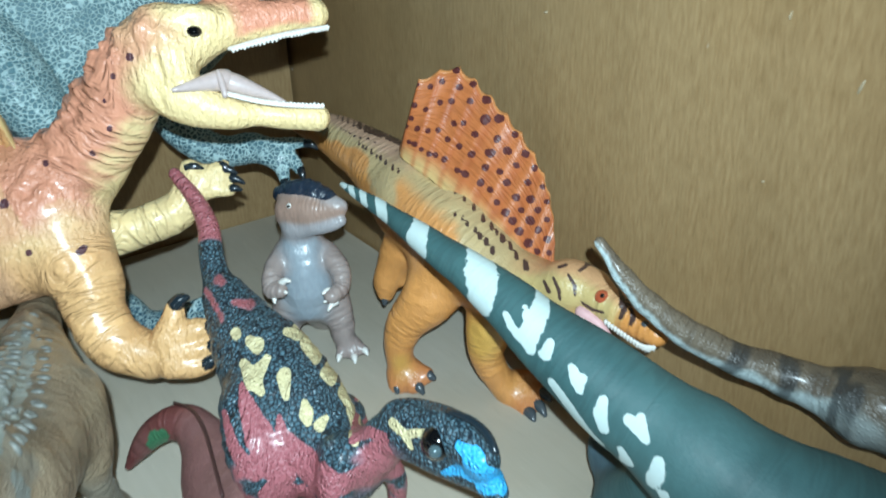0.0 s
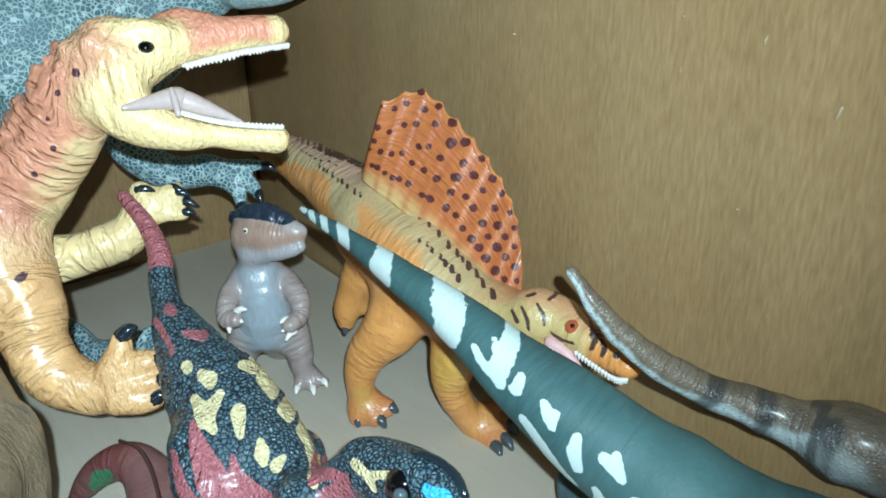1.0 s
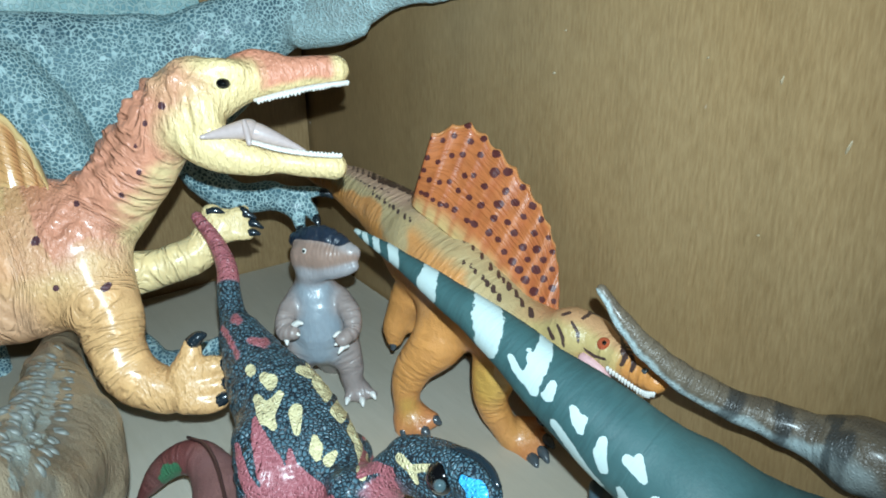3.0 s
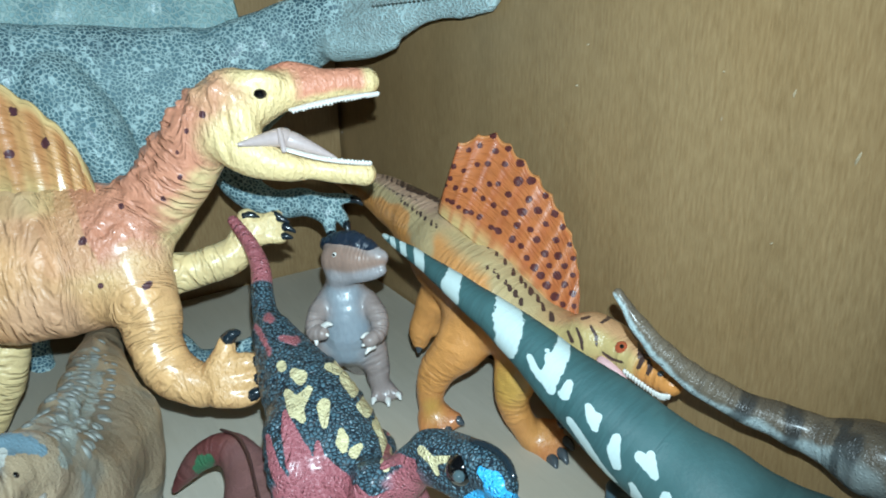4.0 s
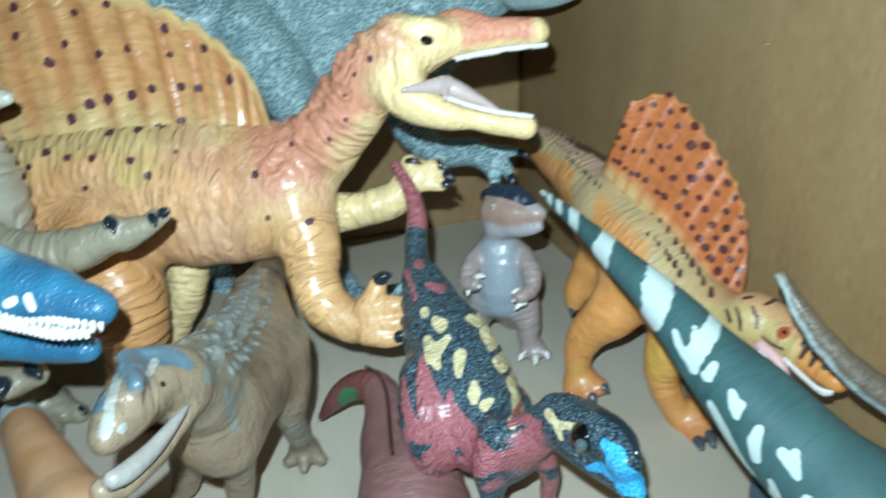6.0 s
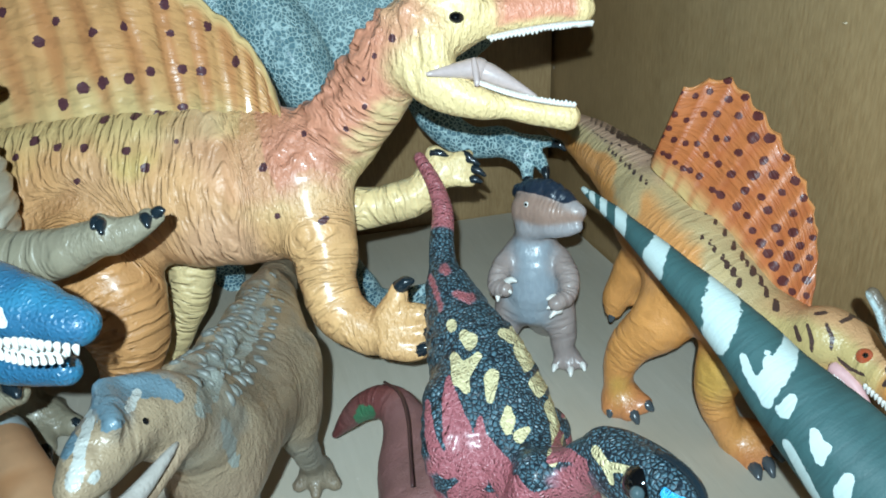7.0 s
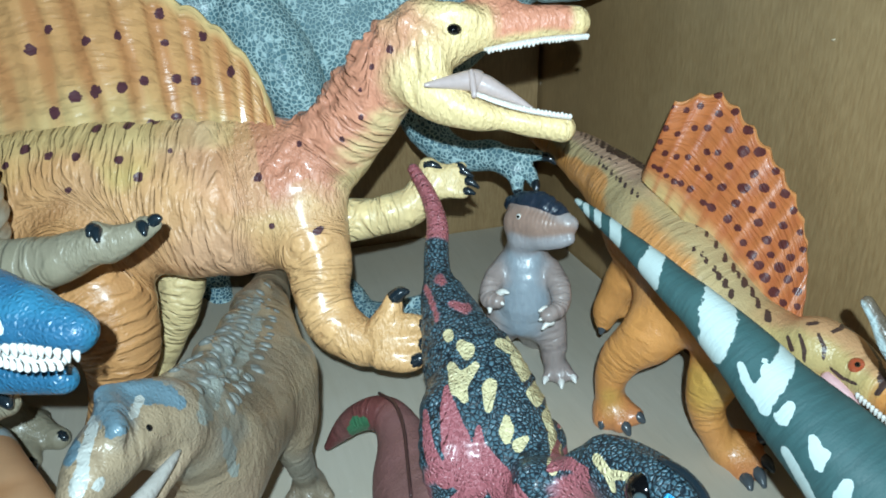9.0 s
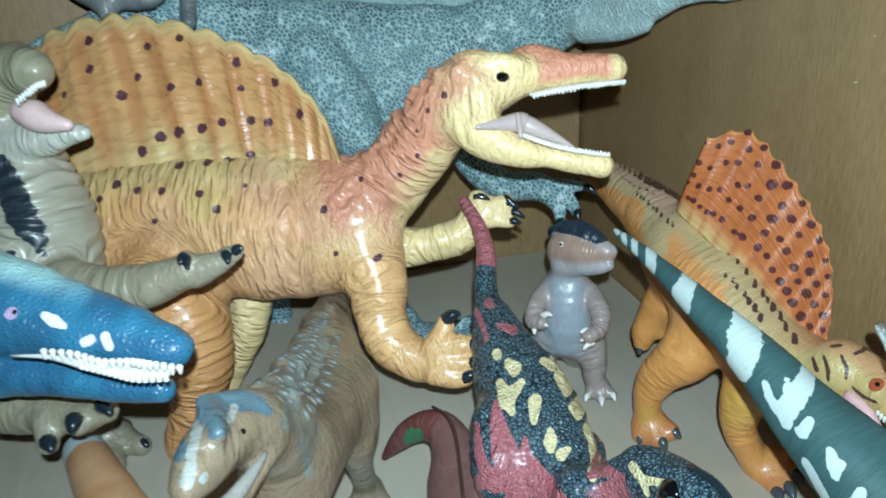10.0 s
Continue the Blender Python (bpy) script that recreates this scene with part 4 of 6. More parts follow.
        middle = [(0.270, 0.422, 0.0014), (0.303, 0.622, 0.0016), (0.382, 0.756, 0.0017), (0.438, 0.956, 0.0015), (0.034, 0.200, 0.0010), (0.067, 0.200, 0.0012), (0.112, 0.178, 0.0012), (0.157, 0.178, 0.0012), (0.191, 0.200, 0.0013), (0.236, 0.222, 0.0015), (0.303, 0.222, 0.0013), (0.326, 0.444, 0.0016), (0.393, 0.444, 0.0016), (0.382, 0.600, 0.0020), (0.438, 0.756, 0.0017), (0.506, 0.933, 0.0017), (0.337, 0.244, 0.0016), (0.449, 0.533, 0.0014), (0.494, 0.733, 0.0014), (0.562, 0.933, 0.0014), (0.404, 0.289, 0.0016), (0.449, 0.311, 0.0013)]
        low = [(0.494, 0.511, 0.0017), (0.562, 0.733, 0.0015), (0.629, 0.911, 0.0012), (0.494, 0.267, 0.0013), (0.551, 0.489, 0.0017), (0.607, 0.644, 0.0017), (0.685, 0.889, 0.0011), (0.539, 0.267, 0.0017), (0.596, 0.444, 0.0013), (0.663, 0.667, 0.0014), (0.584, 0.267, 0.0017), (0.652, 0.467, 0.0018), (0.730, 0.778, 0.0012), (0.629, 0.244, 0.0018), (0.708, 0.511, 0.0015), (0.685, 0.244, 0.0018), (0.775, 0.644, 0.0015), (0.742, 0.289, 0.0012), (0.820, 0.578, 0.0011), (0.775, 0.244, 0.0012)]
        return {"paint": c, "mark1": toy.sheet_spots(v, s, h, [(a, b, 1.25 * r) for a, b, r in high + middle + low])}

    toy.sheet("sail", [(-0.3413, 0.2514, 0.1212), (-0.3238, 0.2575, 0.1129), (-0.2997, 0.2640, 0.1020), (-0.2747, 0.2686, 0.0894), (-0.2527, 0.2703, 0.0793), (-0.2439, 0.2708, 0.0746)], [(-0.3336, 0.2604, 0.1598), (-0.3210, 0.2755, 0.1660), (-0.3038, 0.2815, 0.1555), (-0.2861, 0.2855, 0.1414), (-0.2706, 0.2870, 0.1262), (-0.2594, 0.2852, 0.1107), (-0.2504, 0.2800, 0.0925), (-0.2436, 0.2723, 0.0759)],
              0.005, skin("orange_sail_vinyl", srgb(96, 40, 38), rough=0.45, coat=0.2, ragged=0.45, wrinkle=0.00025, wrinkle_mm=2.0, wander=0.6), ribs=13, rib=0.0012, scallop=0.05, pointed=True, flare=0.006, paint=sail_paint, label="orange sail with rows of maroon spots")
    toy.ball("eye", (-0.2045, 0.2603, 0.0938), 0.0034, RED_EYE, (1, 1, 1), "orange-red painted eye")
    toy.ball("pupil", (-0.2025, 0.2578, 0.0958), 0.0011, EYE, (1, 1, 1), "small dark pupil", lift=0.0022)
    toy.ball("nostril", (-0.1811, 0.2620, 0.0917), 0.0019, CLAW_GREY, (1, 1, 0.8))
    toy.lathe("tongue", [(-0.2144, 0.2619, 0.0778, 0.0028), (-0.2064, 0.2646, 0.0751, 0.0030), (-0.1965, 0.2646, 0.0701, 0.0016)], PINK_MOUTH, 10, "pink open mouth")
    toy.teeth([(-0.2006, 0.2641, 0.0781), (-0.1885, 0.2630, 0.0777), (-0.1781, 0.2631, 0.0770), (-0.1725, 0.2649, 0.0781)], 18, (0, 0, -0.002), 0.0009)
    toy.teeth([(-0.2120, 0.2605, 0.0763), (-0.2024, 0.2628, 0.0721), (-0.1935, 0.2643, 0.0686)], 14, (0, 0.0003, 0.0018), 0.0008)
    for a, b in (((-0.3065, 0.2199, 0.0047), (-0.3014, 0.2159, 0.0021)), ((-0.2984, 0.2257, 0.0056), (-0.2907, 0.2261, 0.0032)), ((-0.2984, 0.2321, 0.0086), (-0.2917, 0.2347, 0.0083)), ((-0.3497, 0.2417, 0.0342), (-0.3466, 0.2384, 0.0286)),
                 ((-0.2489, 0.2633, -0.0005), (-0.2397, 0.2600, -0.0003)), ((-0.2490, 0.2690, 0.0017), (-0.2386, 0.2667, 0.0007)), ((-0.2513, 0.2741, 0.0052), (-0.2425, 0.2739, 0.0048)), ((-0.2594, 0.2766, 0.0098), (-0.2539, 0.2814, 0.0123))):
        toy.claw(a, b, CLAW_GREY, 0.0038)


orange_toy()


# ---- the small grey toy ----
def grey_toy():
    toy = Toy("small_grey_dinosaur", "small grey vinyl dinosaur with dark blue crest, standing upright")
    toy.limb("head", [(-0.3631, 0.1962, 0.0962, 0.0093), (-0.3544, 0.2011, 0.0973, 0.0098), (-0.3457, 0.2058, 0.0981, 0.0068), (-0.3396, 0.2106, 0.0994, 0.0045)], 0.004)
    toy.limb("jaw", [(-0.3591, 0.1945, 0.0879, 0.0063), (-0.3475, 0.2008, 0.0902, 0.0049), (-0.3399, 0.2068, 0.0925, 0.0039), (-0.3363, 0.2101, 0.0944, 0.0029)], 0.002)
    toy.limb("crest", [(-0.3738, 0.1951, 0.1015, 0.0040), (-0.3634, 0.1988, 0.1055, 0.0056), (-0.3543, 0.2041, 0.1065, 0.0062), (-0.3455, 0.2089, 0.1045, 0.0042)], 0.003)
    toy.limb("nose", [(-0.3450, 0.2056, 0.1019, 0.0029), (-0.3397, 0.2108, 0.1025, 0.0029), (-0.3380, 0.2128, 0.1016, 0.0022)], 0.003)
    toy.limb("neck", [(-0.3641, 0.1982, 0.0900, 0.0093), (-0.3638, 0.1985, 0.0790, 0.0098), (-0.3634, 0.1991, 0.0679, 0.0136)], 0.006)
    toy.limb("belly", [(-0.3645, 0.1996, 0.0655, 0.0129), (-0.3618, 0.1990, 0.0534, 0.0161), (-0.3614, 0.1989, 0.0417, 0.0145)], 0.008)
    toy.limb("left_arm", [(-0.3673, 0.1899, 0.0699, 0.0064), (-0.3611, 0.1796, 0.0648, 0.0057), (-0.3549, 0.1748, 0.0584, 0.0049), (-0.3487, 0.1770, 0.0590, 0.0042)], 0.0025)
    toy.limb("right_arm", [(-0.3556, 0.2089, 0.0694, 0.0064), (-0.3427, 0.2096, 0.0641, 0.0057), (-0.3352, 0.2063, 0.0571, 0.0046), (-0.3327, 0.1986, 0.0553, 0.0042)], 0.0025)
    toy.limb("right_leg", [(-0.3568, 0.2088, 0.0392, 0.0118), (-0.3520, 0.2115, 0.0269, 0.0083), (-0.3505, 0.2123, 0.0166, 0.0066), (-0.3492, 0.2144, 0.0084, 0.0067)], 0.005)
    toy.limb("left_leg", [(-0.3679, 0.1904, 0.0390, 0.0111), (-0.3681, 0.1858, 0.0253, 0.0080), (-0.3693, 0.1832, 0.0136, 0.0067), (-0.3698, 0.1806, 0.0060, 0.0060)], 0.005)
    for toe in ([(-0.3492, 0.2132, 0.0096, 0.0049), (-0.3461, 0.2062, 0.0072, 0.0024)], [(-0.3485, 0.2140, 0.0089, 0.0049), (-0.3407, 0.2123, 0.0063, 0.0024)], [(-0.3480, 0.2153, 0.0096, 0.0049), (-0.3398, 0.2195, 0.0083, 0.0024)], [(-0.3690, 0.1803, 0.0066, 0.0046), (-0.3653, 0.1745, 0.0044, 0.0024)], [(-0.3690, 0.1803, 0.0066, 0.0046), (-0.3600, 0.1812, 0.0045, 0.0024)]):
        toy.limb("toes", toe, 0.003)
    toy.limb("tail", [(-0.3734, 0.2073, 0.0323, 0.0136), (-0.3911, 0.2213, 0.0074, 0.0098), (-0.4088, 0.2386, -0.0132, 0.0056), (-0.4228, 0.2548, -0.0298, 0.0021)], 0.006)

    def paint(t):
        c = flood(t, srgb(156, 140, 136))
        c = blend(c, srgb(146, 160, 172), t.near("belly", "neck", soft=0.006) * smooth01(-(t.n @ np.array(SIDE)), 0.2, 0.75))
        c = blend(c, srgb(166, 130, 112), t.near("head", soft=0.003) * 0.8)
        c = blend(c, srgb(160, 160, 166), t.near("jaw", "nose", soft=0.002) * 0.8)
        c = blend(c, srgb(140, 112, 104), 0.6 * smooth01(noise3(t.v, 60, 2), 0.1, 0.6) * t.near("left_arm", "right_arm", soft=0.004))
        return {"paint": c, "mark1": (t.near("crest", soft=0.0015) - 0.5) * 2 + smooth01(t.top["crest"], 0.5, -0.2) * -0.3}

    toy.build(0.0009, skin("grey_vinyl", srgb(34, 48, 66), rough=0.34, coat=0.35, wrinkle=0.0003, wrinkle_mm=1.5, ragged=0.3), paint, lambda t: 0.0004 * noise3(t.v, 160, 1) + 0.0009 * t.near("crest", soft=0.002) * np.abs(noise3(t.v, 260, 6)))
    toy.ball("eye", (-0.3540, 0.1855, 0.1045), 0.0016, WHITE, label="small painted eye")
    toy.ball("pupil", (-0.3529, 0.1850, 0.1050), 0.0008, EYE, lift=0.0011)
    for a, b in (((-0.3506, 0.1785, 0.0621), (-0.3448, 0.1816, 0.0648)), ((-0.3502, 0.1758, 0.0579), (-0.3440, 0.1787, 0.0591)), ((-0.3525, 0.1746, 0.0558), (-0.3476, 0.1725, 0.0534)), ((-0.3349, 0.2002, 0.0568), (-0.3341, 0.1939, 0.0575)),
                 ((-0.3332, 0.1998, 0.0525), (-0.3324, 0.1935, 0.0533)), ((-0.3321, 0.2006, 0.0512), (-0.3300, 0.1942, 0.0490)), ((-0.3461, 0.2062, 0.0072), (-0.3425, 0.2030, 0.0061)), ((-0.3409, 0.2125, 0.0069), (-0.3363, 0.2106, 0.0052)), ((-0.3404, 0.2191, 0.0089), (-0.3360, 0.2188, 0.0073))):
        toy.claw(a, b, WHITE, 0.0021)


grey_toy()


# ---- the dark crested toy with a pink tail ----
def crested_toy():
    toy = Toy("crested_dinosaur", "black, pink and cream vinyl dinosaur with bright blue forehead")
    toy.limb("tail", [(-0.3645, 0.1384, 0.1303, 0.0030), (-0.3500, 0.1415, 0.1212, 0.0040), (-0.3374, 0.1413, 0.1117, 0.0050), (-0.3265, 0.1371, 0.1025, 0.0057), (-0.3149, 0.1343, 0.0936, 0.0066), (-0.3031, 0.1340, 0.0873, 0.0091)], 0.006)
    toy.limb("body", [(-0.3056, 0.1340, 0.0891, 0.0086), (-0.2904, 0.1341, 0.0802, 0.0148), (-0.2715, 0.1353, 0.0707, 0.0207), (-0.2503, 0.1357, 0.0610, 0.0222), (-0.2315, 0.1366, 0.0537, 0.0192), (-0.2168, 0.1402, 0.0517, 0.0146)], 0.008)
    toy.limb("neck", [(-0.2181, 0.1393, 0.0527, 0.0128), (-0.2051, 0.1459, 0.0637, 0.0100), (-0.1979, 0.1502, 0.0747, 0.0087), (-0.1917, 0.1543, 0.0782, 0.0090)], 0.006)
    toy.limb("head", [(-0.1901, 0.1549, 0.0785, 0.0094), (-0.1811, 0.1583, 0.0772, 0.0099), (-0.1694, 0.1608, 0.0766, 0.0083), (-0.1565, 0.1618, 0.0772, 0.0059), (-0.1502, 0.1620, 0.0750, 0.0041)], 0.005)
    toy.limb("forehead", [(-0.1854, 0.1537, 0.0851, 0.0068), (-0.1742, 0.1568, 0.0882, 0.0070), (-0.1625, 0.1588, 0.0892, 0.0068), (-0.1542, 0.1594, 0.0874, 0.0059)], 0.006)
    toy.limb("crown", [(-0.1951, 0.1527, 0.0836, 0.0055), (-0.1855, 0.1600, 0.0861, 0.0045), (-0.1752, 0.1650, 0.0866, 0.0040), (-0.1642, 0.1663, 0.0863, 0.0021)], 0.005)
    toy.limb("near_leg", [(-0.2522, 0.1185, 0.0690, 0.0125), (-0.2383, 0.1135, 0.0584, 0.0121), (-0.2344, 0.1145, 0.0426, 0.0095), (-0.2515, 0.1208, 0.0089, 0.0069), (-0.2560, 0.1182, -0.0120, 0.0066)], 0.008)
    toy.limb("far_leg", [(-0.2525, 0.1563, 0.0438, 0.0124), (-0.2528, 0.1619, 0.0248, 0.0089), (-0.2602, 0.1634, 0.0020, 0.0069), (-0.2592, 0.1657, -0.0108, 0.0064)], 0.006)
    toy.limb("near_arm", [(-0.2070, 0.1339, 0.0658, 0.0084), (-0.2050, 0.1283, 0.0541, 0.0060), (-0.2071, 0.1312, 0.0351, 0.0048), (-0.2082, 0.1284, 0.0204, 0.0039)], 0.006)
    toy.limb("far_arm", [(-0.2105, 0.1519, 0.0561, 0.0063), (-0.2110, 0.1590, 0.0392, 0.0045), (-0.2145, 0.1608, 0.0219, 0.0036)], 0.005)

    def dent(t):
        plates = t.near("body", soft=0.01) * np.clip(noise3(t.v, 330, 3), -0.2, 1)
        return 0.0009 * plates + 0.0003 * t.calm * np.sin(t.along * 2 * math.pi / 0.0045) * t.near("near_leg", "near_arm", soft=0.01)

    def paint(t):
        c = flood(t, srgb(72, 108, 124))
        pink = srgb(168, 88, 96)
        rag = 0.35 * noise3(t.v, 110, 2) + 0.2 * noise3(t.v, 260, 3)
        c = blend(c, pink, smooth01(t.near("tail", soft=0.004) * smooth01(t.part["tail"], 0.62, 0.5), 0.3, 0.6))
        band = t.strokes(([(-0.3089, 0.1332, 0.0986, 0.0022), (-0.3062, 0.1342, 0.0978, 0.0016)], [(-0.2910, 0.1319, 0.0951, 0.0017), (-0.2853, 0.1365, 0.0941, 0.0016)], [(-0.3099, 0.1275, 0.0946, 0.0014), (-0.2998, 0.1264, 0.0936, 0.0014), (-0.2875, 0.1246, 0.0912, 0.0014)]), SIDE)
        c = blend(c, pink, smooth01(band + rag, -0.1, 0.15))
        c = blend(c, pink, t.near("near_leg", "far_leg", "near_arm", "far_arm", soft=0.006) * smooth01(t.part["near_leg"] + 0.4 * rag, 0.25, 0.35))
        c = blend(c, pink, t.near("neck", soft=0.004) * smooth01(0.4 - t.top["neck"] + rag, 0.0, 0.3))
        c = blend(c, pink, t.near("head", soft=0.004) * smooth01(-t.top["head"], 0.5, 0.7))
        cream = t.strokes(([(-0.2756, 0.1251, 0.0897, 0.0022), (-0.2750, 0.1256, 0.0895, 0.0022)], [(-0.2668, 0.1276, 0.0893, 0.0020), (-0.2632, 0.1291, 0.0886, 0.0030)], [(-0.2616, 0.1219, 0.0838, 0.0018), (-0.2526, 0.1223, 0.0816, 0.0035), (-0.2558, 0.1298, 0.0860, 0.0016)], [(-0.2516, 0.1222, 0.0816, 0.0029), (-0.2451, 0.1217, 0.0795, 0.0014)], [(-0.2453, 0.1316, 0.0824, 0.0029), (-0.2382, 0.1284, 0.0782, 0.0016)], [(-0.2326, 0.1333, 0.0762, 0.0013), (-0.2287, 0.1318, 0.0737, 0.0028), (-0.2263, 0.1309, 0.0719, 0.0016)], [(-0.2231, 0.1344, 0.0708, 0.0023), (-0.2241, 0.1373, 0.0716, 0.0014)]), SIDE)
        far = t.strokes(([(-0.2654, 0.1432, 0.0888, 0.0012), (-0.2657, 0.1490, 0.0851, 0.0017)], [(-0.2609, 0.1488, 0.0837, 0.0015), (-0.2525, 0.1500, 0.0797, 0.0017)], [(-0.2440, 0.1484, 0.0780, 0.0015), (-0.2403, 0.1500, 0.0748, 0.0015)], [(-0.2387, 0.1527, 0.0706, 0.0013), (-0.2376, 0.1546, 0.0664, 0.0012)], [(-0.2303, 0.1516, 0.0670, 0.0015), (-0.2307, 0.1550, 0.0612, 0.0015)], [(-0.1922, 0.1489, 0.0854, 0.0019), (-0.1855, 0.1491, 0.0847, 0.0017), (-0.1821, 0.1561, 0.0871, 0.0011)], [(-0.1855, 0.1491, 0.0847, 0.0017), (-0.1808, 0.1486, 0.0808, 0.0008)]), SIDE)
        cream = np.maximum(cream, far)
        rose = t.strokes(([(-0.2495, 0.1151, 0.0823, 0.0011), (-0.2426, 0.1137, 0.0782, 0.0031), (-0.2333, 0.1135, 0.0701, 0.0053), (-0.2262, 0.1154, 0.0586, 0.0053)], [(-0.2351, 0.1236, 0.0733, 0.0009), (-0.2301, 0.1218, 0.0680, 0.0027), (-0.2211, 0.1233, 0.0628, 0.0053), (-0.2113, 0.1274, 0.0569, 0.0074)], [(-0.2471, 0.1058, 0.0746, 0.0014), (-0.2363, 0.1043, 0.0663, 0.0028), (-0.2279, 0.1074, 0.0590, 0.0038)], [(-0.2138, 0.1312, 0.0641, 0.0011), (-0.2057, 0.1327, 0.0578, 0.0043), (-0.1966, 0.1411, 0.0616, 0.0060)],
            [(-0.2169, 0.1453, 0.0680, 0.0012), (-0.1981, 0.1427, 0.0791, 0.0017), (-0.1903, 0.1453, 0.0800, 0.0026)], [(-0.1955, 0.1416, 0.0749, 0.0018), (-0.1908, 0.1451, 0.0727, 0.0051), (-0.1948, 0.1500, 0.0561, 0.0061)], [(-0.2243, 0.1188, 0.0543, 0.0040), (-0.2247, 0.1117, 0.0482, 0.0048), (-0.2226, 0.1233, 0.0431, 0.0065)]), SIDE)
        rose = np.where(t.near("head", soft=0.002) > 0.5, -1, rose)
        blue = t.strokes(([(-0.1775, 0.1646, 0.0846, 0.0017), (-0.1704, 0.1652, 0.0837, 0.0036), (-0.1621, 0.1606, 0.0839, 0.0038)], [(-0.1621, 0.1606, 0.0839, 0.0030), (-0.1522, 0.1626, 0.0813, 0.0035), (-0.1476, 0.1622, 0.0781, 0.0019)], [(-0.1675, 0.1527, 0.0759, 0.0011), (-0.1620, 0.1554, 0.0808, 0.0022), (-0.1543, 0.1577, 0.0808, 0.0027)], [(-0.1518, 0.1574, 0.0777, 0.0022), (-0.1494, 0.1620, 0.0794, 0.0024)]), SIDE)
        return {"paint": c, "mark1": cream * 1.4, "mark2": blue * 1.5, "mark3": rose * 1.4}

    toy.build(0.0012, skin("black_pink_vinyl", srgb(206, 190, 140), srgb(38, 168, 232), srgb(168, 88, 96), rough=0.42, coat=0.2, scales=0.0006, scale_mm=1.8, groove=srgb(10, 18, 30), groove_amount=0.95, groove_width=(0.05, 0.2), wrinkle=0.0005, wrinkle_mm=1.9, wander=0.8, ragged=0.25), paint, dent)
    toy.ball("eye", (-0.1693, 0.1456, 0.0851), 0.0066, EYE, label="large black painted eye patch")
    toy.ball("iris", (-0.1660, 0.1451, 0.0881), 0.0024, GREY_EYE, label="grey eye with dark pupil", lift=0.0032)
    toy.lathe("crest_rim", [(-0.1727, 0.1584, 0.0965, 0.0011), (-0.1635, 0.1609, 0.0977, 0.0015), (-0.1545, 0.1614, 0.0971, 0.0015), (-0.1482, 0.1600, 0.0940, 0.0013)], CLAW, 8, "black rim of the crest")
    for a, b in (((-0.2522, 0.1168, -0.0083), (-0.2492, 0.1095, -0.0108)), ((-0.2508, 0.1191, -0.0084), (-0.2432, 0.1183, -0.0122))):
        toy.claw(a, b, CLAW, 0.003)


crested_toy()


